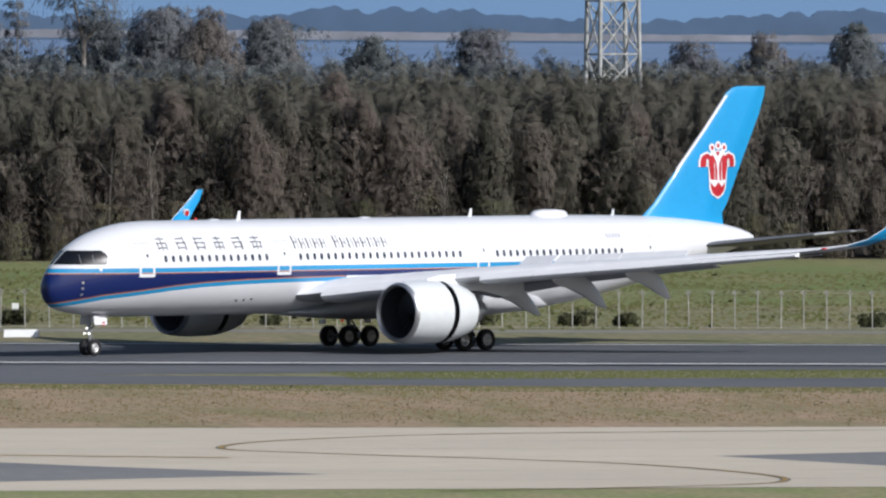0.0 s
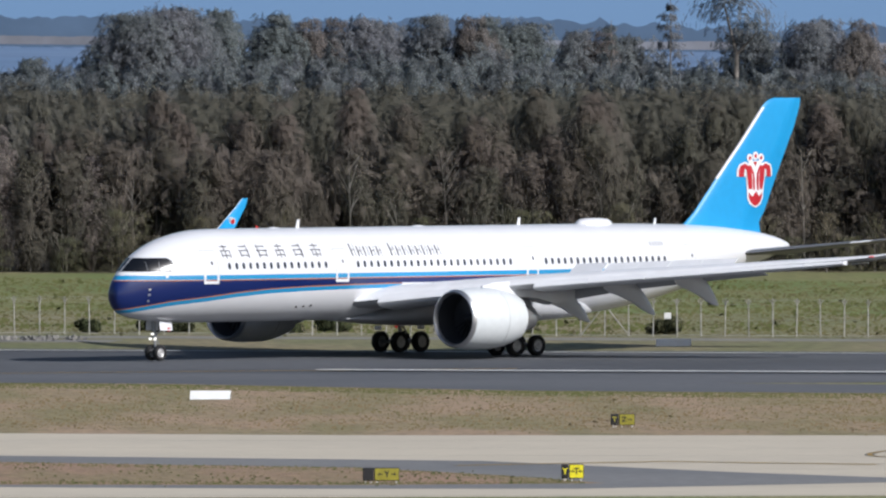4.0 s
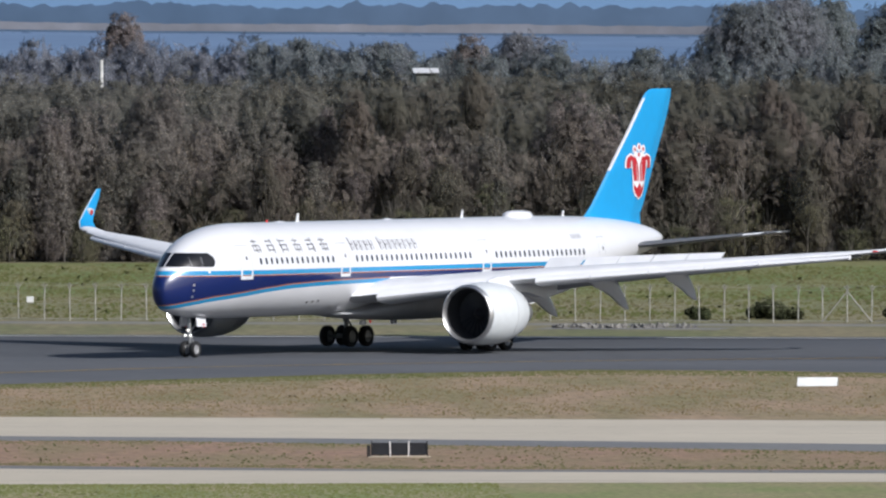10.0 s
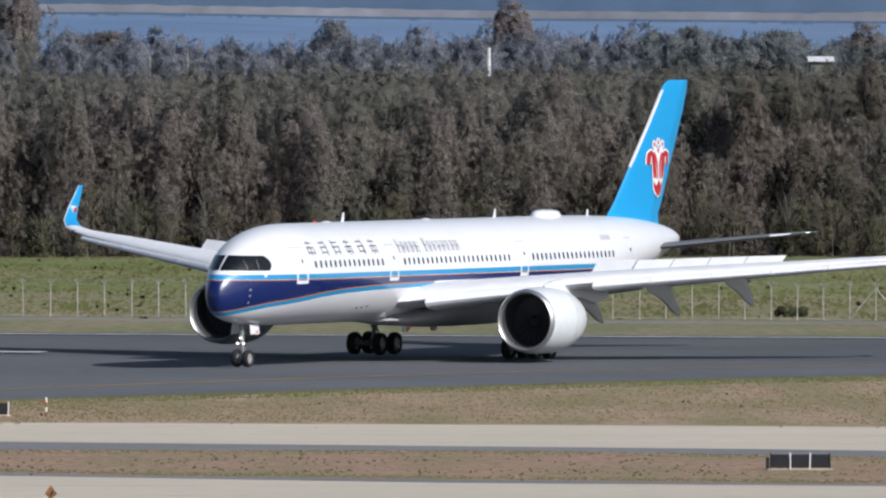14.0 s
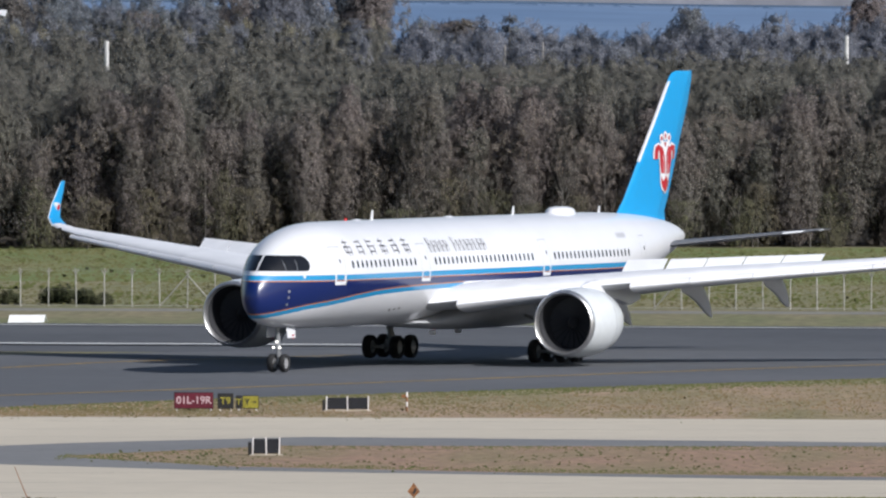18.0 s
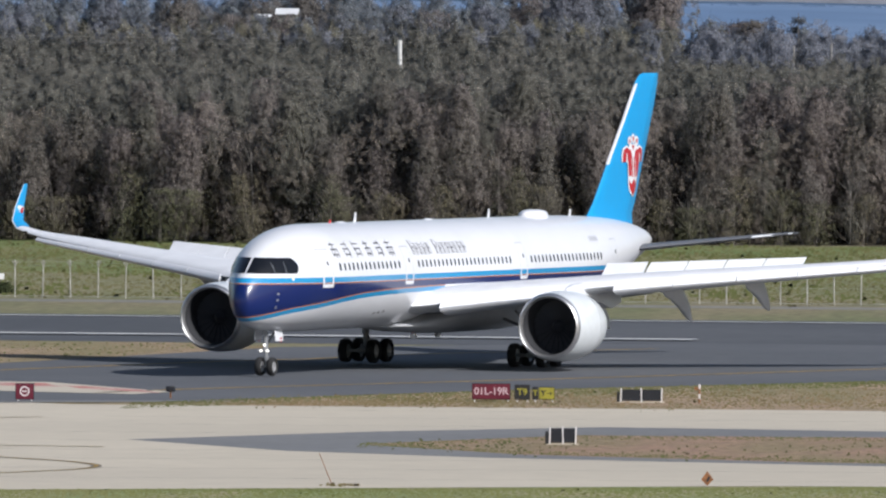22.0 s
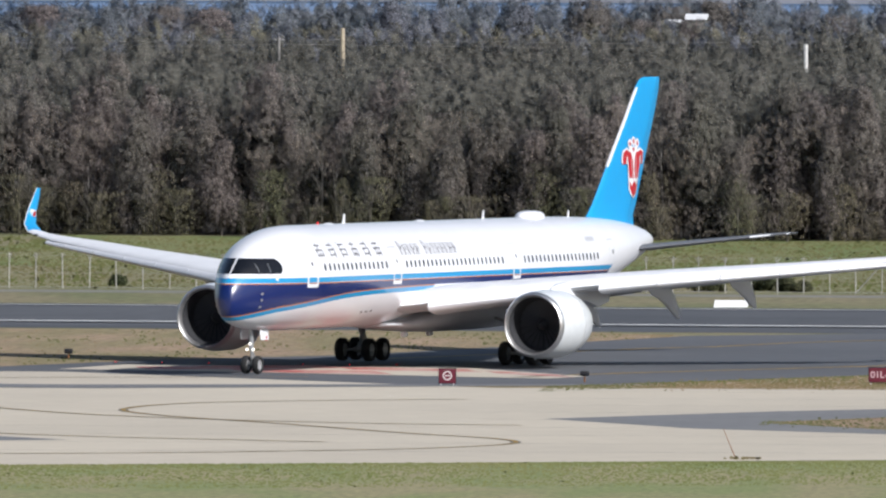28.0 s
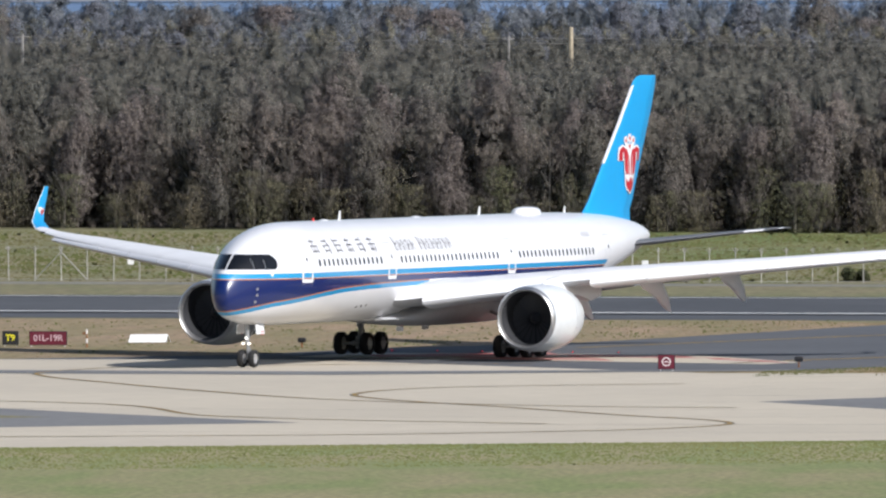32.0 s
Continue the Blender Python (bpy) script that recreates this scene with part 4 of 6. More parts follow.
for i, x in enumerate(posts):
    p = first if i == 0 else new("post", first.data)
    p.parent = fence
    p.matrix_basis = pose(x, fence_y(x), -0.02, 0.8 * math.sin(3.7 * i), 0.9 * math.sin(2.3 * i), 0)
for z in (0.12, 1.2, 2.3, 2.5, 2.6, 2.7):
    bm = bmesh.new()
    rod(bm, (FENCE_X0, fence_y(FENCE_X0) - (0.25 if z > 2.4 else 0), z), (FENCE_X1, fence_y(FENCE_X1) - (0.25 if z > 2.4 else 0), z), 0.005 if z > 0.2 else 0.02, n=4)
    part("wire", bm, M_GALV, fence, smooth=False)
for where_x in (-149.8, -116.0, -74.95, -35.2, 0.0, 37.1, 64.4, 89.3, 122.0, 160):
    x = min(posts, key=lambda p: abs(p - where_x))
    for s in (-1, 1):
        b = x + s * fence_step(x)
        bm = bmesh.new()
        rod(bm, (x, fence_y(x) - 0.05, 2.25), (b, fence_y(b) - 0.05, 0.1), 0.04, n=6)
        part("brace", bm, M_GALV, fence, smooth=False)
for x in (93.4, 125.9, 41.3, -30.4, 5.5, -69.9, -110.8, 68.6, 168):
    bm = bmesh.new()
    box(bm, (0.5, 0.03, 0.42), (0, 0, 0), bevel=0.008)
    sg = part("notice_plate", bm, M_PALE_SIGN)
    sg.location = (x, fence_y(x) - 0.08, 1.5)
    tagged(sg, "small white notice plate wired to the fence", "sign", "fence notices")

# ---- signs beside the taxiways ----
S_BLACK = material("black sign board", (0.012, 0.012, 0.014), 0.6, vary=0.1, scale=3)
S_RED = material("mandatory red sign face", (0.115, 0.007, 0.022), 0.5, vary=0.1, scale=3)
# One yellow in two tones; the brighter has the sun put into it.
S_OLIVE = material("weathered yellow sign face", (0.30, 0.27, 0.03), 0.5, vary=0.1, scale=3)
S_YELLOW = material("sunlit yellow sign face", (0.80, 0.72, 0.02), 0.4, vary=0.05, scale=3)
S_PINK = material("faded pink sign lettering", (0.50, 0.36, 0.38), 0.5, vary=0.05, scale=3)
S_WHITE = material("white sign lettering", (0.75, 0.72, 0.70), 0.5, vary=0.05, scale=3)
S_BACK = material("black sign back", (0.009, 0.010, 0.015), 0.75, vary=0.15, scale=3)
S_ORANGE = material("orange and timber marker", (0.26, 0.11, 0.04), 0.7, vary=0.2, scale=4)


def word(text, size, mat, parent, x, z, name="lettering"):
    cu = bpy.data.curves.new(name, "FONT")
    cu.body, cu.size, cu.extrude, cu.align_x, cu.align_y, cu.offset = text, size, 0.006, "CENTER", "CENTER", 0.012
    tmp = bpy.data.objects.new(name, cu)
    me = bpy.data.meshes.new_from_object(tmp)
    bpy.data.objects.remove(tmp)
    me.materials.append(mat)
    ob = new(name, me)
    ob.parent = parent
    ob.matrix_basis = Matrix.Translation((x, -0.115, z)) @ pose(0, 0, 0, 90, 0, 0)
    return ob


def arrow(x, z, s, d, mat, parent):
    bm = bmesh.new()
    pts = [(-0.5, -0.07), (0.1, -0.07), (0.05, -0.3), (0.5, 0), (0.05, 0.3), (0.1, 0.07), (-0.5, 0.07)]
    bm.faces.new([bm.verts.new((x + d * s * a, -0.114, z + s * b)) for a, b in pts])
    return part("arrow", bm, mat, parent, smooth=False)


def sign(label, at, panels, h, z0=0.12, turn=0.0):
    """A row of lit sign boxes on short legs; panels of width, face, and what is on it."""
    s = thing("taxiway_sign", label, "sign", "airfield signs", pose(*at, 0, 0, turn))
    total = sum(p[0] for p in panels)
    x = -total / 2
    for w, face, marks in panels:
        bm = bmesh.new()
        box(bm, (w - 0.03, 0.2, h), (x + w / 2, 0, z0 + h / 2), bevel=0.02)
        b = part("sign_box", bm, S_BLACK, s)
        bm = bmesh.new()
        box(bm, (w - 0.09, 0.012, h - 0.07), (x + w / 2, -0.104, z0 + h / 2))
        part("sign_face", bm, face, b, smooth=False)
        for kind, *m in marks:
            if kind == "word":
                word(m[0], h * 0.62, m[1], b, x + w * m[2], z0 + h * 0.5)
            else:
                arrow(x + w * m[1], z0 + h * 0.5, h * 0.42, m[0], S_BLACK, b)
        for dx in (0.15, w - 0.15):
            bm = bmesh.new()
            rod(bm, (x + dx, 0, 0), (x + dx, 0, z0 + 0.02), 0.04, n=8)
            part("leg", bm, S_WHITE, b)
        x += w
    return s


sign("black and dull yellow taxiway direction sign on the grass", (69.5, 786, 0), [(0.44, S_BLACK, [("word", "T", S_OLIVE, 0.5)]), (0.9, S_OLIVE, [("word", "Z", S_BLACK, 0.32), ("arrow", 1, 0.68)])], 0.62)
sign("black and dull yellow taxiway sign with two arrows", (49.3, 688, 0.02), [(0.55, S_BLACK, []), (1.22, S_OLIVE, [("arrow", -1, 0.24), ("word", "Y", S_BLACK, 0.5), ("arrow", 1, 0.76)])], 0.62)
sign("yellow taxiway direction sign, brightened as if catching the sun", (58.7, 691, 0.02), [(0.36, S_BLACK, [("word", "Y", S_YELLOW, 0.5)]), (0.74, S_YELLOW, [("arrow", 1, 0.2), ("word", "T", S_BLACK, 0.5), ("arrow", -1, 0.8)])], 0.68)
sign("red runway holding sign with white lettering", (-26.2, 801, 0), [(2.08, S_RED, [("word", "01L-19R", S_PINK, 0.5)])], 0.86)
sign("black taxiway location sign with yellow lettering", (-24.55, 801, 0), [(0.86, S_BLACK, [("word", "T9", S_OLIVE, 0.5)])], 0.80)
sign("black and yellow taxiway direction sign on the verge", (-23.42, 801.2, 0), [(0.34, S_BLACK, [("word", "T", S_OLIVE, 0.5)]), (0.88, S_OLIVE, [("word", "Y", S_BLACK, 0.3), ("arrow", 1, 0.68)])], 0.68)
sign("black taxiway location sign on the dry verge", (-96.4, 861, 0), [(1.05, S_BLACK, [("word", "T9", S_YELLOW, 0.5)])], 0.88)
sign("red runway holding sign on the dry verge", (-93.9, 860, 0), [(2.42, S_RED, [("word", "01L-19R", S_PINK, 0.5)])], 0.88)

no_entry = sign("red no-entry sign on short legs", (-50.8, 797, 0), [(1.02, S_RED, [])], 0.86)
bm = bmesh.new()
loft(bm, [[Vector((r * math.cos(q), y, 0.56 + r * math.sin(q))) for q in np.linspace(0, 2 * math.pi, 24, endpoint=False)] for r, y in ((0.20, -0.112), (0.26, -0.112), (0.26, -0.118), (0.20, -0.118), (0.20, -0.112))], (False, False))
part("ring", bm, S_WHITE, no_entry, smooth=False)
bm = bmesh.new()
box(bm, (0.26, 0.008, 0.06), (0, -0.114, 0.56))
part("bar", bm, S_WHITE, no_entry, smooth=False)


def back_sign(label, at, count, w, h):
    """The dark back of a sign: panels between pale posts."""
    s = thing("sign_back", label, "sign", "airfield signs", pose(*at))
    total = count * w
    for i in range(count):
        bm = bmesh.new()
        box(bm, (w - 0.06, 0.12, h - 0.08), (-total / 2 + w * (i + 0.5), 0, h / 2 + 0.06), bevel=0.015)
        part("panel", bm, S_BACK, s)
    for i in range(count + 1):
        bm = bmesh.new()
        box(bm, (0.06, 0.16, h + 0.1), (-total / 2 + w * i, -0.02, (h + 0.1) / 2), Euler((0, 0.03 * (-1) ** i, 0)), bevel=0.01)
        part("post", bm, S_WHITE if count == 2 or i in (1, 2) else S_BLACK, s)
    bm = bmesh.new()
    box(bm, (0.16, 0.3, h * 0.8), (-total / 2 - 0.14, 0.0, h * 0.45), bevel=0.02)
    part("end_cap", bm, S_BLACK, s)
    bm = bmesh.new()
    box(bm, (total + 0.3, 0.5, 0.05), (0, -0.1, 0.03), bevel=0.01)
    part("plinth", bm, M_CONCRETE, s)
    return s


back_sign("dark three-panel back of a taxiway sign on the grass island", (21.8, 708.5, 0.01), 3, 0.92, 0.7)
back_sign("dark two-panel back of a taxiway sign with white posts", (-18.2, 800.4, 0), 2, 1.08, 0.68)
back_sign("small dark two-panel back of a taxiway sign", (-20.3, 726, 0.01), 2, 0.62, 0.76)

for x, y, label in ((50.8, 848, "white gable marker board on the dry grass"), (91, 990, "white gable marker board beyond the runway"), (-44.2, 1010, "white gable marker board beyond the runway"), (-88.7, 872, "white gable marker board on the dry verge")):
    g = thing("gable_marker", label, "marker", "runway strip markers", pose(x, y, 0, 0, 0, 6))
    for s in (-1, 1):
        bm = bmesh.new()
        loft(bm, [[Vector((dx, s * d, z)) for d, z in ((0.62, 0.02), (0.03, 0.52), (0.0, 0.49), (0.58, 0.0))] for dx in (-1.2, 1.2)])
        for v in bm.verts:
            v.co.x += v.co.y * 0.25
        part("board", bm, M_PALE_SIGN, g, smooth=False)

for x, y, label in ((-43.5, 805, "dark runway guard lamp on a yellow stem"), (-77.5, 856, "dark runway guard lamp on a yellow stem")):
    g = thing("guard_lamp", label, "airfield light", "airfield lights", pose(x, y, 0))
    bm = bmesh.new()
    box(bm, (0.52, 0.2, 0.3), (0, 0, 0.5), bevel=0.06)
    head = part("lamp_head", bm, S_BLACK, g)
    for s in (-1, 1):
        bm = bmesh.new()
        rod(bm, (s * 0.13, -0.1, 0.5), (s * 0.13, -0.18, 0.5), 0.09, 0.1, 12)
        part("hood", bm, S_BACK, head)
    bm = bmesh.new()
    rod(bm, (0, 0, 0), (0, 0, 0.38), 0.05, n=8)
    part("stem", bm, S_ORANGE, g)
for x, y, h in ((-15.1, 799.5, 1.02), (-91.3, 858.5, 1.15)):
    g = thing("marker_stake", "white and orange marker stake in the grass", "stake", "marker stakes", pose(x, y, 0))
    for i, m in enumerate((S_ORANGE, S_WHITE, S_ORANGE, S_WHITE)):
        bm = bmesh.new()
        rod(bm, (0, 0, h * i / 4), (0, 0, h * (i + 1) / 4), 0.055, n=8)
        part("band", bm, m, g)
    bm = bmesh.new()
    box(bm, (0.26, 0.04, 0.16), (-0.14, 0, h * 0.78), bevel=0.01)
    part("flag", bm, S_ORANGE, g)
g = thing("diamond_marker", "orange diamond marker board at the grass edge", "marker", "", pose(-12.3, 667.5, 0))
bm = bmesh.new()
loft(bm, [[Vector((0, y, 0.0)), Vector((0.27, y, 0.28)), Vector((0, y, 0.66)), Vector((-0.27, y, 0.28))] for y in (-0.03, 0.03)])
part("board", bm, S_ORANGE, g, smooth=False)
bm = bmesh.new()
box(bm, (0.10, 0.01, 0.24), (0.04, -0.036, 0.3), Euler((0, 0.4, 0)))
part("stripe", bm, S_BLACK, g, smooth=False)
g = thing("leaning_stick", "thin leaning timber stick among tufts", "stick", "", pose(-28.9, 668, 0))
bm = bmesh.new()
rod(bm, (0, 0, 0), (-0.55, 0, 1.35), 0.022, 0.014, 6)
part("shaft", bm, S_ORANGE, g)
L_RED = plain("lit red lens", (1.0, 0.03, 0.05), 0.2, emit=1.2)
for i in range(7):
    x = -73.9 + 2.88 * i
    g = thing("stop_bar_light", "small red light set in the pavement", "airfield light", "stop bar", pose(x, 846 - 0.35 * (x + 70), 0.03))
    bm = bmesh.new()
    rod(bm, (0, 0, 0), (0, 0, 0.05), 0.15, 0.12, 10)
    part("housing", bm, S_BLACK, g)
    bm = bmesh.new()
    rod(bm, (0, -0.12, 0.035), (0, -0.15, 0.04), 0.028, 0.024, 8)
    part("lens", bm, L_RED, g)

# ---- woods ----
def foliage(name, a, b, through=0.25, grass=False, needle=6.0, gaps=(0.46, 0.92)):
    """Fine leaves that vary from tuft to tuft and from tree to tree; the sprays let light through and have gaps."""
    m = bpy.data.materials.new(name)
    m.use_nodes = True
    n, l = m.node_tree.nodes, m.node_tree.links
    geo, info = n.new("ShaderNodeNewGeometry"), n.new("ShaderNodeObjectInfo")
    big = n.new("ShaderNodeTexNoise")
    big.inputs["Scale"].default_value, big.inputs["Detail"].default_value = 0.09, 3
    l.new(geo.outputs["Position"], big.inputs["Vector"])
    add = n.new("ShaderNodeMath")
    add.operation = "ADD"
    l.new(big.outputs["Fac"], add.inputs[0])
    mul = n.new("ShaderNodeMath")
    mul.operation = "MULTIPLY_ADD"
    l.new(info.outputs["Random"], mul.inputs[0])
    mul.inputs[1].default_value, mul.inputs[2].default_value = 0.5, -0.25
    l.new(mul.outputs[0], add.inputs[1])
    rng_node = n.new("ShaderNodeMapRange")
    rng_node.inputs["From Min"].default_value, rng_node.inputs["From Max"].default_value = 0.3, 0.7
    l.new(add.outputs[0], rng_node.inputs["Value"])
    mix = n.new("ShaderNodeMix")
    mix.data_type = "RGBA"
    mix.inputs["A"].default_value, mix.inputs["B"].default_value = (*a, 1), (*b, 1)
    l.new(rng_node.outputs["Result"], mix.inputs["Factor"])
    hsv = n.new("ShaderNodeHueSaturation")
    val = n.new("ShaderNodeMapRange")
    val.inputs["To Min"].default_value, val.inputs["To Max"].default_value = 0.9, 1.1
    l.new(geo.outputs["Random Per Island"], val.inputs["Value"])
    l.new(val.outputs["Result"], hsv.inputs["Value"])
    l.new(mix.outputs["Result"], hsv.inputs["Color"])
    n.remove(n["Principled BSDF"])
    lit, tr = n.new("ShaderNodeBsdfDiffuse"), n.new("ShaderNodeBsdfTranslucent")
    if grass:
        side = n.new("ShaderNodeCombineXYZ")
        side.inputs["Y"].default_value, side.inputs["Z"].default_value = -0.15, 0.98
        l.new(side.outputs["Vector"], lit.inputs["Normal"])
    else:
        crown = n.new("ShaderNodeAttribute")
        crown.attribute_name = "crown_normal"
        turn = n.new("ShaderNodeVectorTransform")
        turn.vector_type, turn.convert_from, turn.convert_to = "NORMAL", "OBJECT", "WORLD"
        l.new(crown.outputs["Vector"], turn.inputs["Vector"])
        l.new(turn.outputs["Vector"], lit.inputs["Normal"])
    ms, airy, gap = n.new("ShaderNodeMixShader"), n.new("ShaderNodeMixShader"), n.new("ShaderNodeBsdfTransparent")
    ms.inputs["Fac"].default_value, airy.inputs["Fac"].default_value = through, 0.0
    if not grass:                                # fine needles with gaps between them
        fine, edge, long = n.new("ShaderNodeTexNoise"), n.new("ShaderNodeMapRange"), n.new("ShaderNodeVectorMath")
        long.operation = "MULTIPLY"
        long.inputs[1].default_value = (1.0, 1.0, 0.55)
        l.new(geo.outputs["Position"], long.inputs[0])
        l.new(long.outputs["Vector"], fine.inputs["Vector"])
        fine.inputs["Scale"].default_value, fine.inputs["Detail"].default_value = needle, 3
        edge.inputs["From Min"].default_value, edge.inputs["From Max"].default_value = 0.42, 0.58
        edge.inputs["To Min"].default_value, edge.inputs["To Max"].default_value = gaps
        l.new(fine.outputs["Fac"], edge.inputs["Value"])
        l.new(edge.outputs["Result"], airy.inputs["Fac"])
    for i, k in enumerate((lit, tr)):
        l.new(hsv.outputs["Color"], k.inputs["Color"])
        l.new(k.outputs["BSDF"], ms.inputs[i + 1])
    l.new(ms.outputs["Shader"], airy.inputs[1])
    l.new(gap.outputs["BSDF"], airy.inputs[2])
    l.new(airy.outputs["Shader"], n["Material Output"].inputs["Surface"])
    return m


# Leaf colours are raised and blued here to stand in for haze.
M_LEAF = foliage("olive-brown twiggy foliage", (0.232, 0.204, 0.192), (0.182, 0.178, 0.154), 0.5, needle=7.0, gaps=(0.36, 0.86))
M_LEAF_EAST = foliage("dark olive brown foliage", (0.186, 0.160, 0.140), (0.148, 0.144, 0.116), 0.5, needle=7.0, gaps=(0.36, 0.86))
# Far leaves hold the blue-grey haze of distance in their colour.
M_LEAF_HAZE = foliage("blue-grey eucalypt foliage", (0.216, 0.226, 0.260), (0.188, 0.208, 0.228), 0.5, needle=4.0, gaps=(0.35, 0.82))
M_LEAF_EAST_HAZE = foliage("hazy green-grey foliage", (0.196, 0.203, 0.222), (0.158, 0.180, 0.180), 0.45, needle=4.0, gaps=(0.3, 0.8))
M_LEAF_DUN = foliage("dun purple-brown foliage", (0.235, 0.206, 0.200), (0.190, 0.178, 0.166), 0.5, needle=4.0, gaps=(0.35, 0.82))
M_LEAF_OLIVE = foliage("sunlit olive scrub foliage", (0.265, 0.240, 0.175), (0.215, 0.205, 0.150), 0.4, needle=3.0)
# Twig colour is raised to brighten the shaded gaps between trunks.
M_TWIGS_PALED = foliage("dead twigs and paperbark", (0.270, 0.230, 0.206), (0.230, 0.204, 0.172), 0.5, needle=6.0)
M_BARK = material("pale grey bark", (0.22, 0.20, 0.178), 0.9, vary=0.3, scale=1.5)
rng = np.random.default_rng(7)


def leaf_quads(centres, size, rng, tall=1.25, sprays=False):
    """Small ragged leaf tufts, turned at random and drawn out upright."""
    n = len(centres)
    u = rng.normal(size=(n, 3))
    w = rng.normal(size=(n, 3))
    if centres.shape[1] > 3:                     # sprays lie along the crown's surface
        nn = centres[:, 3:6] + rng.normal(0, 0.3, (n, 3))
        nn /= np.linalg.norm(nn, axis=1)[:, None]
        u = u * 0.9 + (0, 0, 1) if sprays else u
        u -= (u * nn).sum(1)[:, None] * nn
        w = np.cross(nn, u)
    centres = centres[:, :3]
    u /= np.linalg.norm(u, axis=1)[:, None]
    w -= (w * u).sum(1)[:, None] * u; w /= np.linalg.norm(w, axis=1)[:, None]
    s = size * rng.uniform(0.55, 1.35, (n, 1))
    k = np.array([1, 1, tall])
    if sprays:
        u, w = u * 1.6, w * 1.0
    v = np.stack([centres + (-u * 0.55 - w * 0.2) * s * k, centres + (u * 0.05 - w * 0.45) * s * k, centres + (u * 0.6 + w * 0.05) * s * k, centres + (-u * 0.1 + w * 0.45) * s * k], 1)
    return v.reshape(-1, 3), (np.arange(n)[:, None] * 4 + np.arange(4)[None, :])


def leaves(name, points, size, leaf, parent=None, tall=1.25):
    """A mass of tufts; columns three to five of the points say which way the crown faces there."""
    v, f = leaf_quads(points, size, rng, tall, True)
    ob = raw(name, v.tolist(), f.tolist(), leaf, parent)
    if points.shape[1] > 3:
        way = points[:, 3:6] + rng.normal(0, 0.12, (len(points), 3))
        way /= np.linalg.norm(way, axis=1)[:, None]
        ob.data.attributes.new("crown_normal", "FLOAT_VECTOR", "POINT").data.foreach_set("vector", np.repeat(way, 4, 0).astype(np.float32).ravel())
    return ob


def crown_points(h, spread, n, rng, low=0.15, lobes_n=11):
    """Tufts gathered in upright lobes, as a swamp oak or paperbark grows, and the way each one faces."""
    lobes = []
    for _ in range(lobes_n):
        z = h * rng.uniform(low + 0.06, 0.93)
        r = spread * (1.0 - 0.6 * abs(z / h - 0.55) - 0.25 * (z / h > 0.8))
        q = rng.uniform(0, 2 * math.pi)
        lobes.append((math.cos(q) * r * rng.uniform(0.1, 0.8), math.sin(q) * r * rng.uniform(0.1, 0.8), z, r * rng.uniform(0.36, 0.62)))
    lobes.append((0, 0, h * 0.88, spread * 0.4))
    lob = np.array(lobes)[rng.integers(len(lobes), size=n)]
    d = rng.normal(size=(n, 3)); d /= np.linalg.norm(d, axis=1)[:, None]
    way = d * (0.9, 0.9, 0.6) + (0, 0, 0.45)
    d *= lob[:, 3:4] * rng.uniform(0.75, 1.0, (n, 1))
    p = lob[:, :3] + d * np.array([1, 1, 1.8])
    over = p[:, 2] > h * 0.97
    p[over, 2] = h * (0.97 + 0.05 * np.cos(p[over, 0] * 2.1 / spread) + rng.normal(0, 0.015, over.sum())) - 0.3 * (p[over, 2] - h * 0.97)
    p[:, 2] = np.maximum(p[:, 2], 0.3)
    way[:, :2] += 0.5 * p[:, :2] / spread
    return np.concatenate([p, way / np.linalg.norm(way, axis=1)[:, None]], 1)


def tree_trunk(h, rng, r=0.13):
    bm = bmesh.new()
    for stem in range(rng.integers(1, 4)):
        lean = rng.normal(0, 0.05, 2) * h
        b0 = rng.normal(0, 0.25, 2) if stem else (0, 0)
        tips = [(b0[0], b0[1], -0.2), (b0[0] + lean[0] * 0.3, b0[1] + lean[1] * 0.3, h * 0.4), (b0[0] + lean[0], b0[1] + lean[1], h * 0.86)]
        for (a, b), (r0, r1) in zip(zip(tips, tips[1:]), ((r, r * 0.75), (r * 0.75, r * 0.25))):
            rod(bm, a, b, r0, r1, 6)
        for _ in range(rng.integers(5, 9)):
            z = h * rng.uniform(0.3, 0.75)
            q = rng.uniform(0, 2 * math.pi)
            k = rng.uniform(0.8, 1.8)
            k0 = float(np.interp(z / h, [0, 0.4, 0.86], [0, 0.3, 1]))
            rod(bm, (b0[0] + lean[0] * k0, b0[1] + lean[1] * k0, z), (b0[0] + math.cos(q) * k, b0[1] + math.sin(q) * k, z + rng.uniform(1.2, 3.0)), r * 0.5, r * 0.2, 4)
    return bm


def make_tree(name, label, category, group, h, spread, n, size, leaf, low, r=0.13, lobes_n=16):
    t = thing(name, label, category, group)
    part("trunk", tree_trunk(h, rng, r), M_BARK, t)
    leaves("crown", crown_points(h, spread, n, rng, low, lobes_n), size, leaf, t)
    return t


def put(proto, used, m, s):
    """The prototype itself at its first place, a copy at each later one."""
    t = copy_thing(proto, m) if used else proto
    t.matrix_basis = m
    t.scale = (s, s, s)


def swamp_trees(lows, n, size, group, leaf, label):
    return [make_tree("tree", label, "tree", group, float(rng.uniform(11.0, 14.5)), float(rng.uniform(2.6, 3.6)), n, size, leaf, low, 0.055, 26) for low in lows]


EAST, WEST = "slender dark olive-brown swamp tree with a pale trunk", "slender olive-brown swamp tree with a pale trunk"
edge_trees = [swamp_trees(lows, 4200, 0.34, "front row of the woods", leaf, label) for lows, leaf, label in (((0.12, 0.02, 0.2, 0.05, 0.15, 0.0), M_LEAF, WEST), ((0.1, 0.22, 0.05, 0.15, 0.0, 0.12), M_LEAF_EAST, EAST))]
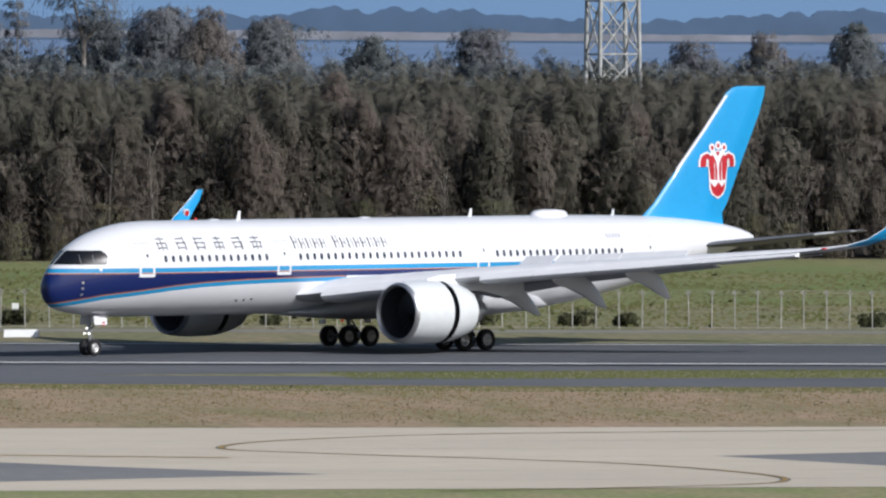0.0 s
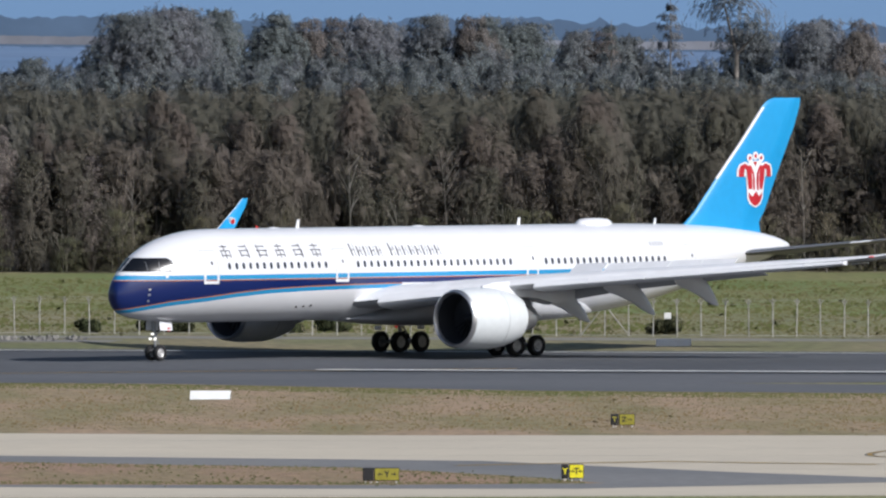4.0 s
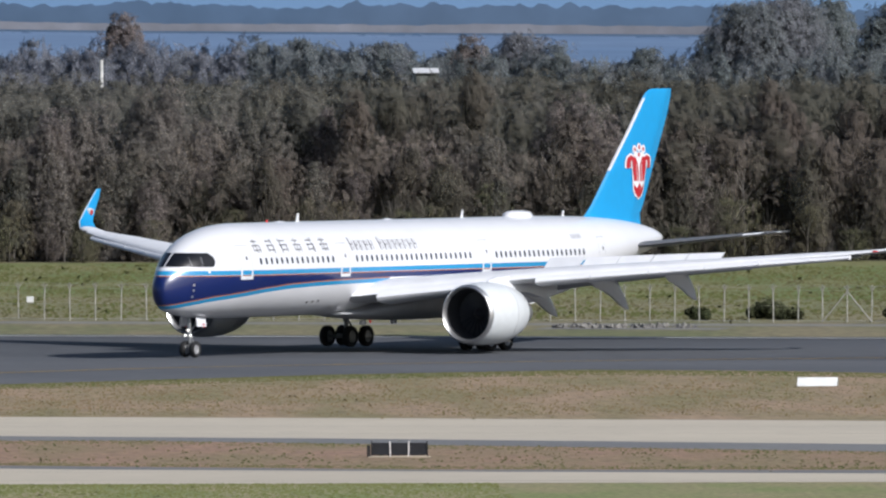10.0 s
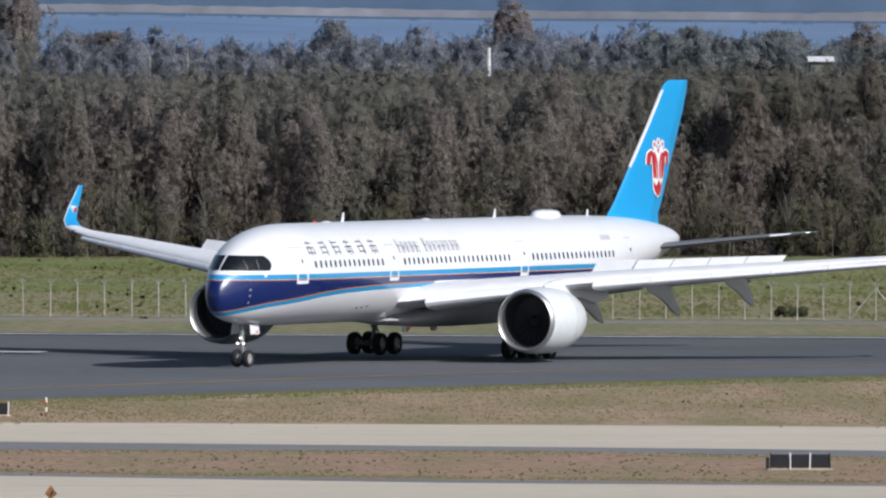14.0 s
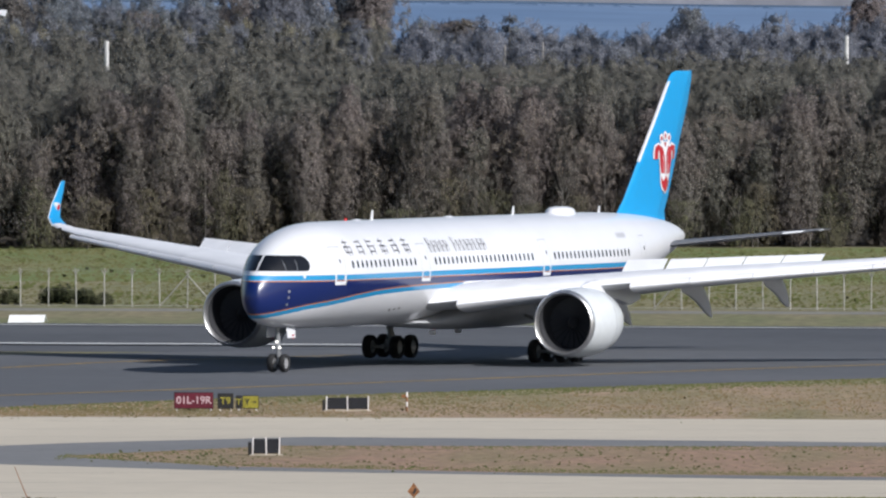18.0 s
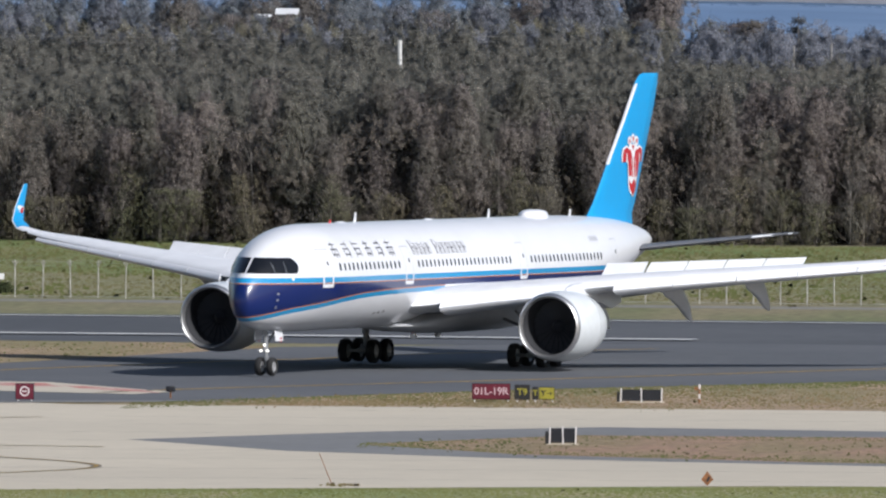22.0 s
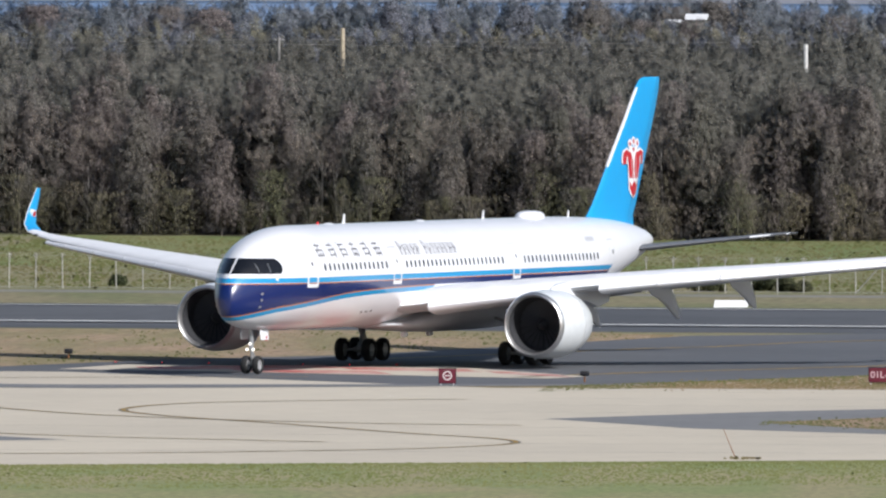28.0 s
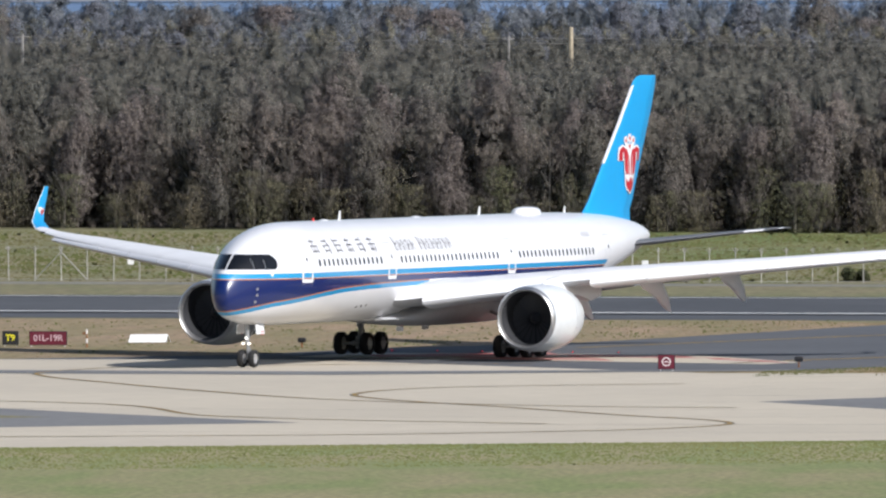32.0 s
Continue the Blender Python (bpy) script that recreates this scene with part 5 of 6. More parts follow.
inner_trees = [swamp_trees(lows, 2600, 0.42, "inner rows of the woods", leaf, label) for lows, leaf, label in (((0.1, 0.02, 0.15, 0.12), M_LEAF, WEST), ((0.05, 0.15, 0.12, 0.02), M_LEAF_EAST, EAST))]


def wood_edge(x):
    return 1300 + max(0, -x - 60) * 0.55


def eastern(x, y):
    """The darker kind takes over little by little towards the east."""
    return x * 1300 / y + 25 * noise.noise((x * 0.04, y * 0.01, 5)) > float(rng.uniform(10, 70))


count = collections.Counter()
for row, n in enumerate((150, 92, 92)):
    for i in range(n):
        x = -215 + 430 * (i + rng.uniform(0.0, 1.0)) / n
        y = wood_edge(x) + 4 + row * 4.5 + rng.uniform(-2.5, 2.5)
        tall = 1.0 + 0.13 * noise.noise((x * 0.03, 3.1, 0)) + (0.10 if row == 2 else 0)
        kind = (row > 0, eastern(x, y))
        kinds = (inner_trees if row else edge_trees)[kind[1]]
        k = count[kind]
        count[kind] += 1
        put(kinds[k % len(kinds)], k >= len(kinds), pose(x, y, 0, 0, 0, float(rng.uniform(0, 360))), tall * float(rng.uniform(0.58 if row == 0 else 0.8, 1.08)))

sheet("forest_floor", [(-700, 1700), (-215, 1388), (-60, 1302), (300, 1302), (900, 1302), (900, 2600), (-700, 2600)], 0.004, M_FLOOR, "dark leaf litter under the trees", "forest floor")
# olive bushes along the foot of the woods, and bare pale saplings among them
M_LEAF_BUSH = foliage("olive green bush foliage", (0.172, 0.152, 0.110), (0.140, 0.142, 0.088), 0.45)
bushes = [make_tree("bush", "olive-green bush at the foot of the woods", "bush", "bushes along the wood edge", hh, sp, 900, 0.26, M_LEAF_BUSH, 0.0, 0.04, 12) for hh, sp in ((4.2, 2.4), (5.4, 2.6), (3.4, 2.6), (6.4, 2.3), (4.8, 3.0))]
for i in range(120):
    x = -213 + 3.58 * (i + float(rng.uniform(-0.3, 0.8)))
    put(bushes[i % 5], i >= 5, pose(x, wood_edge(x) - 1.5 - float(rng.uniform(0, 4)), 0, 0, 0, float(rng.uniform(0, 360))), float(rng.uniform(0.7, 1.15)))
M_PALE_BARK = material("pale weathered bark", (0.25, 0.235, 0.215), 0.9, vary=0.3, scale=1.5)
saplings = []
for hh, r in ((8.5, 0.04), (10.5, 0.05), (7.2, 0.035), (12.0, 0.055), (9.2, 0.045), (11.2, 0.05), (6.5, 0.035), (9.8, 0.04)):
    g = thing("bare_sapling", "bare pale sapling with forked branches", "sapling", "bare saplings along the wood edge")
    lean = rng.normal(0, 0.05, 2) * hh
    bend = [Vector((0, 0, -0.2)), Vector((lean[0] * 0.3, lean[1] * 0.3, hh * 0.4)), Vector((lean[0], lean[1], hh * 0.92))]
    bm = bmesh.new()
    rod(bm, bend[0], bend[1], r, r * 0.75, 6)
    rod(bm, bend[1], bend[2], r * 0.75, r * 0.25, 6)
    part("trunk", bm, M_PALE_BARK, g)
    for _ in range(rng.integers(6, 10)):
        u, q, k = float(rng.uniform(0.05, 0.8)), float(rng.uniform(0, 2 * math.pi)), float(rng.uniform(0.7, 1.6))
        fork = bend[1].lerp(bend[2], u)
        bm = bmesh.new()
        rod(bm, fork, fork + Vector((math.cos(q) * k, math.sin(q) * k, float(rng.uniform(1.2, 2.8)))), r * 0.55, r * 0.25, 4)
        part("branch", bm, M_PALE_BARK, g)
    saplings.append(g)
for i in range(72):
    x = -213 + 5.9 * (i + float(rng.uniform(-0.9, 0.9)))
    put(saplings[i % 8], i >= 8, pose(x, wood_edge(x) - float(rng.uniform(-8.0, 2)), 0, 0, 0, float(rng.uniform(0, 360))), float(rng.uniform(0.65, 1.1)))

# undergrowth among the trunks, its colour paled to lift the shaded gaps
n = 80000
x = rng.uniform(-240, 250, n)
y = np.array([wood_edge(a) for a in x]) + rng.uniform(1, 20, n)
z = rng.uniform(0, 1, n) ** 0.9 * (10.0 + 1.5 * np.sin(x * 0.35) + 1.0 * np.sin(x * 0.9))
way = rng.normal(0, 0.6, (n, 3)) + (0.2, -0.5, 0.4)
tagged(leaves("undergrowth", np.concatenate([np.stack([x, y, np.maximum(z, 0.1)], 1), way], 1), 0.55, M_TWIGS_PALED), "twigs and undergrowth between the tree trunks, paled to lift the shade", "undergrowth", kind="stuff")

# the woods behind, one mass of crowns
protos = [crown_points(13.6, 2.9, 180, rng, 0.4) for _ in range(14)]
masses = {"near": [], "near_east": [], "far": [], "far_east": [], "scrub": [], "rise": []}
y = 1318.0
while y < 3700:
    step = 3.9 + (y - 1318) * 0.0045
    x = -0.145 * y - 20
    while x < (0.165 * y + 20 if y < 2450 else -0.024 * y - 4):
        h = 1.05 + 0.11 * noise.noise((x * 0.025, y * 0.012, 0)) + rng.uniform(-0.07, 0.07)
        if y > 1800:
            east = x / y * 1900
            h *= 1 + 0.22 * math.exp(-((east - 138) / 40) ** 2) + (0.16 + 0.2 * noise.noise((x * 0.05, 9.0, 0)) if east < 80 else 0)
        if x < -40 and y > 1560:
            h *= 1.02 if y < 2450 else 1.08 + 0.26 * (y - 2450) / 1250
        p = protos[rng.integers(14)]
        q = rng.uniform(0, 2 * math.pi)
        c, s = math.cos(q), math.sin(q)
        sc = 1 + (y - 1318) / 2200
        yy = y + max(0, -x - 60) * 0.55 * max(0, 1 - (y - 1318) / 300)
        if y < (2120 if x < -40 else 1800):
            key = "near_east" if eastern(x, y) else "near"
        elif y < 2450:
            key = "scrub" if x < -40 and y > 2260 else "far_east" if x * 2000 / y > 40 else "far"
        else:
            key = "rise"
        masses[key].append(np.stack([x + sc * (c * p[:, 0] - s * p[:, 1]), yy + rng.uniform(-2, 2) + sc * (s * p[:, 0] + c * p[:, 1]), p[:, 2] * h,
                                                                              c * p[:, 3] - s * p[:, 4], s * p[:, 3] + c * p[:, 4], p[:, 5]], 1))
        x += step * rng.uniform(0.7, 1.3)
    y += 5.0 + (y - 1318) * 0.03
for key, leaf, size, label in (("scrub", M_LEAF_OLIVE, 1.0, "pale olive scrub at the back of the woods"), ("rise", M_LEAF_HAZE, 1.3, "woods on the rise towards the shore, tinted blue-grey for haze"), ("near", M_LEAF, 0.60, "dense brown woods behind the airfield"), ("near_east", M_LEAF_EAST, 0.60, "dense olive-brown woods behind the airfield"), ("far_east", M_LEAF_EAST_HAZE, 1.0, "distant woods towards the bay, tinted green-grey for haze"), ("far", M_LEAF_HAZE, 1.0, "distant woods towards the bay, tinted blue-grey for haze")):
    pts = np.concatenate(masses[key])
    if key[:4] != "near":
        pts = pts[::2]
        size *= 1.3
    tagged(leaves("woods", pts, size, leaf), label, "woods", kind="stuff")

# tall trees that stand above the woods
TALL_EAST = [(129, 24.0), (144, 22.6), (148, 22.8), (153, 22.2), (157, 23.2), (163, 23.0), (167, 22.8), (172, 22.2), (178, 21.0), (181, 21.2), (186, 20.2), (205, 20.6), (212, 22.2), (218, 22.4), (216, 22.6), (229, 20.7), (223, 18.9), (232, 21.0), (244, 18.4),
             (262, 19.5), (289, 17.7), (303, 18.9), (315, 20.1), (119, 24.3), (110, 19.0), (139, 22.5), (134, 23.2), (84, 19.2), (100, 17.2), (25, 22.1), (51, 18.4), (63, 18.0), (0, 19.5), (75, 19.0), (124, 23), (114, 23.5)]
TALL_WEST = [(-54, 24.1), (-69, 24.6), (-38, 17.4), (-62, 22), (-75, 21.3), (-84, 19.4), (-114, 21.3), (-148, 22.0), (-135, 21.6), (-108, 21.7), (-40, 17), (-161, 19.6), (-122, 20.6), (-169, 20.9), (-199, 20.0), (-218, 20.1), (-243, 20.4),
             (-263, 21.1), (-231, 20.7), (-180, 19.6), (-91, 18.9), (-99, 19.5), (-210, 20.5), (-252, 20.2), (-280, 21), (-58, 23), (-65, 23.4)]
TALL_NEAR_SHEDS = [(-108, 17.9), (-112.5, 18.3), (-117, 18.1), (-121.5, 18.2), (-104, 18.4)]


def tall_trees(rows):
    return [make_tree("tall_tree", label, "tree", "tall trees above the woods", 20.0, sp, 4000, 0.62, leaf, low, 0.2, 20) for sp, low, leaf, label in rows]


DUN, GREY = "tall broad-crowned dun tree above the woods", "tall grey-green tree above the woods"
west_talls = tall_trees(((7.5, 0.3, M_LEAF_DUN, DUN), (5.5, 0.4, M_LEAF_HAZE, GREY), (8.5, 0.35, M_LEAF_DUN, DUN), (5.0, 0.4, M_LEAF_HAZE, GREY)))
east_talls = tall_trees(((7.0, 0.3, M_LEAF_EAST_HAZE, GREY), (5.0, 0.4, M_LEAF_DUN, DUN), (6.0, 0.35, M_LEAF_EAST_HAZE, GREY), (8.0, 0.4, M_LEAF_EAST_HAZE, GREY)))
used = collections.Counter()
for places, depth in ((TALL_EAST, 2100), (TALL_WEST, 2500), (TALL_NEAR_SHEDS, 2400)):
    for x, top in places:
        kinds = east_talls if depth == 2100 else west_talls
        k = used[depth == 2100]
        used[depth == 2100] += 1
        put(kinds[k % 4], k >= 4, pose(x, depth + float(rng.uniform(-25, 25)), 0, 0, 0, float(rng.uniform(0, 360))), top / 20.3)
for i, (x, y, h) in enumerate(((183.3, 2000, 26.0), (11.5, 2000, 19.4), (-24.1, 2000, 19.6), (176, 2010, 23))):
    t = thing("hoop_pine", "dark hoop pine with tiered branches", "tree", "hoop pines above the woods", pose(x, y, 0))
    bm = bmesh.new()
    rod(bm, (0, 0, -0.2), (0, 0, h), 0.28, 0.05, 7)
    part("trunk", bm, M_BARK, t)
    pts = []
    for z in np.arange(h * 0.55, h, 1.3):
        for q in rng.uniform(0, 2 * math.pi, 6):
            k = (h - z) * 0.28 + 0.6
            pts += [(math.cos(q) * k * s + rng.normal(0, 0.25), math.sin(q) * k * s + rng.normal(0, 0.25), z + rng.normal(0, 0.2)) for s in np.linspace(0.5, 1, 7)]
    pts = np.array(pts)
    leaves("crown", np.concatenate([pts, pts * (0.4, 0.4, 0) + (0, 0, 0.4)], 1), 0.6, M_LEAF_EAST_HAZE, t)
t = thing("gum_tree", "tall gum tree with a white forked trunk", "tree", "", pose(192.2, 2000, 0))
bm = bmesh.new()
rod(bm, (0, 0, -0.2), (0.2, 0, 18.5), 0.42, 0.3, 8)
rod(bm, (0.2, 0, 18.3), (-1.6, 0, 25.5), 0.26, 0.1, 7)
rod(bm, (0.2, 0, 18.3), (3.2, 0, 21.5), 0.22, 0.08, 7)
part("trunk", bm, M_BARK, t)
pts = np.concatenate([rng.normal(0, 1, (180, 3)) * (1.7, 1.7, 1.0) + c for c in ((-2.0, 0, 25.5), (2.6, 0, 23.5), (0.5, 0, 26.5), (-3.4, 0, 24), (3.6, 0, 21.6), (1.0, 0, 21.0))])
leaves("crown", np.concatenate([pts, (pts - (0, 0, 22.5)) * (0.3, 0.3, 0.3) + (0, 0, 0.3)], 1), 0.6, M_LEAF_EAST_HAZE, t)

# shrubs along the fence
M_SHRUB = foliage("dark dense shrub foliage", (0.075, 0.078, 0.045), (0.052, 0.062, 0.032), 0.2, needle=9.0, gaps=(0.05, 0.55))
bush = []
for k in range(4):
    mounds = np.stack([rng.uniform(-1.2, 1.2, 11), rng.uniform(-0.9, 0.9, 11), rng.uniform(0.1, 0.8, 11), rng.uniform(0.35, 0.75, 11)], 1)[rng.integers(11, size=900)]
    d = rng.normal(size=(900, 3)); d /= np.linalg.norm(d, axis=1)[:, None]
    p = np.concatenate([mounds[:, :3] + d * mounds[:, 3:4] * rng.uniform(0.75, 1.05, (900, 1)), d + (0, 0, 0.3)], 1)
    p[:, 2] = np.maximum(p[:, 2], 0.05)
    b = leaves("shrub", p, 0.22, M_SHRUB, None, 1.0)
    tagged(b, "dark rounded shrub in the grass behind the fence", "shrub", "shrubs behind the fence")
    bush.append(b)
SHRUBS = [(123, 1.0), (126.1, 1.2), (132.6, 0.9), (135.6, 0.8), (79.1, 0.7), (84.2, 0.7), (93.9, 1.0), (53.3, 0.8), (58.3, 1.15), (59.8, 0.9), (67.5, 0.9), (70.9, 1.0), (31.8, 0.7), (-54, 0.9), (-48.7, 1.0),
          (-44.9, 0.9), (-43.4, 1.05), (-41.6, 0.75), (-70.8, 0.8), (-80.3, 0.9), (-83.6, 0.85), (-77.4, 0.6), (-94.2, 0.7), (112, 0.6), (153, 0.9)]
for i, (x, size) in enumerate(SHRUBS):
    put(bush[i % 4], i >= 4, pose(x, fence_y(x) + 7 + (i * 5) % 7, 0, 0, 0, 77 * i), size)

# ---- standing grass, in tufts ----
def tufts(name, label, n, area, size, leaf, flat=True):
    px, py = area(n)
    c = np.stack([px, py, np.full(len(px), size * 0.12), np.zeros(len(px)), np.full(len(px), -0.1), np.ones(len(px))], 1)
    v, f = leaf_quads(c if flat else c * (1, 1, 1, 0, 6, 0.6), size, rng, 0.7)
    v[:, 2] = np.maximum(v[:, 2], 0.004)
    return tagged(raw(name, v.tolist(), f.tolist(), leaf), label, "grass", kind="stuff")


M_TUFT_GREEN = foliage("green grass tufts", (0.182, 0.168, 0.080), (0.134, 0.148, 0.058), 0.15, True)
M_TUFT_DRY = foliage("dry grass tufts", (0.310, 0.220, 0.140), (0.205, 0.172, 0.082), 0.15, True)
M_TUFT_DARK = foliage("dark green tussocks", (0.136, 0.126, 0.064), (0.096, 0.108, 0.044), 0.15, True)
M_TUFT_NEAR = foliage("sunlit green grass tufts", (0.250, 0.240, 0.110), (0.185, 0.210, 0.078), 0.15, True)
tufts("near_grass", "green grass tufts at the edge of the concrete", 30000, lambda n: ((lambda x: (x, 667 + 0.22 * np.minimum(x, 0) - rng.uniform(0.3, 1, n) ** 1.5 * 0 - 34 * rng.uniform(0, 1, n) ** 2 - 0.4))(rng.uniform(-115, 25, n))), 0.15, M_TUFT_NEAR, False)
tufts("far_grass", "rank green grass behind the fence", 60000, lambda n: ((lambda x: (x, 1049 - 0.28 * x + 235 * rng.uniform(0, 1, n)))(rng.uniform(-190, 215, n))), 0.34, M_TUFT_GREEN)
tufts("verge_fringe", "green fringe of longer grass along the runway exit", 16000, lambda n: ((lambda x: (x, np.interp(x, [-45, -24, 2, 23, 39, 50, 60, 70, 82, 100, 128], [796, 826, 855, 878, 888, 884, 875, 866, 861, 855, 846]) - 0.5 - 12 * rng.uniform(0, 1, n) ** 1.6))(rng.uniform(-45, 130, n))), 0.15, M_TUFT_GREEN, False)
tufts("runway_grass", "green grass strip between runway and exit", 9000, lambda n: ((lambda x: (x, 870 + 20 * rng.uniform(0, 1, n)))(rng.uniform(100, 148, n))), 0.14, M_TUFT_GREEN, False)
tufts("verge_grass", "dry brown grass tufts on the verge", 26000, lambda n: ((lambda x: (x, np.interp(x, [-45, -24, 2, 23, 39, 50, 60, 82, 128], [790, 812, 840, 862, 874, 870, 862, 848, 832]) * (1 - (k := rng.uniform(0, 1, n))) + k * (788 - 0.12 * x)))(rng.uniform(-40, 135, n))), 0.13, M_TUFT_DRY)
tufts("island_grass", "dry and green grass tufts on the island", 14000, lambda n: ((lambda x: (x, np.interp(x, [-30, -20, 9, 50, 60], [725, 738, 736, 712, 688]) * (1 - (k := rng.uniform(0, 1, n))) + k * np.interp(x, [-30, -22, -8, 22, 47, 60], [724, 711, 701, 689, 686, 687])))(rng.uniform(-29, 59, n))), 0.12, M_TUFT_DRY)
tufts("island_fringe", "green fringe of grass round the island", 5000, lambda n: ((lambda x: (x, np.interp(x, [-30, -22, -8, 22, 47, 60], [724, 711, 701, 689, 686, 687]) + 4.5 * rng.uniform(0, 1, n) ** 1.8))(rng.uniform(-30, 59, n))), 0.14, M_TUFT_GREEN, False)
tufts("island_fringe", "green fringe of grass round the island", 4000, lambda n: ((lambda x: (x, np.interp(x, [-30, -20, 9, 50, 60], [725, 740, 738, 713, 690]) - 6 * rng.uniform(0, 1, n) ** 1.8))(rng.uniform(-30, 59, n))), 0.14, M_TUFT_GREEN, False)
tufts("wedge_grass", "dry grass tufts on the wedge beside the runway", 16000, lambda n: ((lambda x: (x, np.interp(x, [-150, -105, -50, -43], [954, 942, 930, 921]) * (1 - (k := rng.uniform(0, 1, n))) + k * np.interp(x, [-150, -95, -80, -72, -61, -54, -43], [814, 829, 839, 856, 869, 889, 920])))(rng.uniform(-150, -44, n))), 0.15, M_TUFT_DRY)

# tussocks in loose clumps
def clumps(name, label, n_clumps, each, place, size, leaf, spread=(0.8, 3.0)):
    px, py = place(n_clumps)
    k = np.repeat(np.arange(n_clumps), each)
    x, y = px[k] + rng.normal(0, spread[0], len(k)), py[k] + rng.normal(0, spread[1], len(k))
    c = np.stack([x, y, np.full(len(k), size * 0.2), np.zeros(len(k)), np.full(len(k), -0.6), np.full(len(k), 0.5)], 1)
    v, f = leaf_quads(c, size, rng, 0.9)
    v[:, 2] = np.maximum(v[:, 2], 0.004)
    return tagged(raw(name, v.tolist(), f.tolist(), leaf), label, "grass", kind="stuff")


clumps("verge_tussocks", "dark green tussocks scattered over the dry verge", 260, 9, lambda n: ((lambda x: (x, np.interp(x, [-40, -24, 2, 23, 39, 60, 135], [800, 815, 842, 864, 872, 858, 835]) * (1 - (k := rng.uniform(0, 1, n))) + k * (790 - 0.12 * x)))(rng.uniform(-38, 135, n))), 0.12, M_TUFT_GREEN, (1.2, 5.0))
clumps("verge_straw", "pale straw tufts on the dry verge", 700, 10, lambda n: ((lambda x: (x, np.interp(x, [-40, -24, 2, 23, 39, 60, 135], [800, 815, 842, 864, 872, 858, 835]) * (1 - (k := rng.uniform(0, 1, n))) + k * (790 - 0.12 * x)))(rng.uniform(-38, 135, n))), 0.16, M_TUFT_DRY, (1.4, 4.0))
clumps("wedge_tussocks", "green tussocks on the wedge beside the runway", 130, 8, lambda n: ((lambda x: (x, np.interp(x, [-150, -105, -50, -43], [950, 938, 926, 918]) * (1 - (k := rng.uniform(0, 1, n))) + k * np.interp(x, [-150, -95, -80, -72, -61, -54, -43], [820, 834, 844, 860, 874, 893, 920])))(rng.uniform(-150, -46, n))), 0.18, M_TUFT_GREEN)
clumps("field_tussocks", "rank dark tussocks in the field behind the fence", 700, 12, lambda n: ((lambda x: (x, 1052 - 0.28 * x + 190 * rng.uniform(0, 1, n) ** 1.5))(rng.uniform(-190, 215, n))), 0.26, M_TUFT_DARK, (1.8, 6.0))
clumps("field_straw", "dry yellowish grass heads in the field behind the fence", 900, 14, lambda n: ((lambda x: (x, 1052 - 0.28 * x + 230 * rng.uniform(0, 1, n)))(rng.uniform(-190, 215, n))), 0.40, M_TUFT_GREEN, (2.0, 5.0))
clumps("island_tussocks", "green tussocks on the brown island", 120, 8, lambda n: ((lambda x: (x, np.interp(x, [-30, -20, 9, 50, 60], [723, 736, 734, 710, 688]) * (1 - (k := rng.uniform(0, 1, n))) + k * np.interp(x, [-30, -22, -8, 22, 47, 60], [724, 713, 703, 691, 688, 688])))(rng.uniform(-28, 58, n))), 0.16, M_TUFT_DARK)
clumps("stick_tussocks", "straw-coloured tufts round a leaning stick", 4, 8, lambda n: (-28.3 + rng.normal(0, 0.8, n), 665.5 - rng.uniform(0, 1.5, n)), 0.2, M_TUFT_DRY, (0.2, 0.3))

# ---- mast and poles among the trees ----
M_MAST = material("weathered mast steel", (0.46, 0.47, 0.46), 0.5, metal=0.3, vary=0.15, scale=1.0)
mast = thing("lattice_mast", "grey steel lattice mast rising from the woods", "mast", "", pose(232.1, 1750, 0, 0, 0, 12))
W, TOP = 2.75, 38.0
corners = [(-W, -W), (W, -W), (W, W), (-W, W)]
for cx, cy in corners:
    bm = bmesh.new()
    rod(bm, (cx, cy, 0), (cx * 0.8, cy * 0.8, TOP), 0.30, 0.24, 10)
    part("leg", bm, M_MAST, mast)
levels = [0, 6.3, 12.4, 17.2, 23.6, 30, TOP]
for z0, z1 in zip(levels, levels[1:]):
    for (ax, ay), (bx, by) in zip(corners, corners[1:] + corners[:1]):
        k0, k1 = 1 - 0.2 * z0 / TOP, 1 - 0.2 * z1 / TOP
        for (p, q) in (((ax * k0, ay * k0, z0), (bx * k1, by * k1, z1)), ((bx * k0, by * k0, z0), (ax * k1, ay * k1, z1)), ((ax * k1, ay * k1, z1), (bx * k1, by * k1, z1))):
            bm = bmesh.new()
            rod(bm, p, q, 0.12, n=6)
            part("brace", bm, M_MAST, mast)
bm = bmesh.new()
for z in np.arange(1, TOP, 0.6):
    rod(bm, (-0.3, 0, z), (0.3, 0, z), 0.04, n=4)
for s in (-0.3, 0.3):
    rod(bm, (s, 0, 0), (s, 0, TOP), 0.06, n=5)
part("ladder", bm, M_MAST, mast)
M_POLE = material("pale timber pole", (0.42, 0.36, 0.26), 0.8, vary=0.15, scale=1.5)
M_POLE_GREY = material("weathered grey pole", (0.27, 0.26, 0.25), 0.8, vary=0.15, scale=1.5)
M_POLE_WHITE = material("white post", (0.62, 0.62, 0.60), 0.7, vary=0.1, scale=1.5)
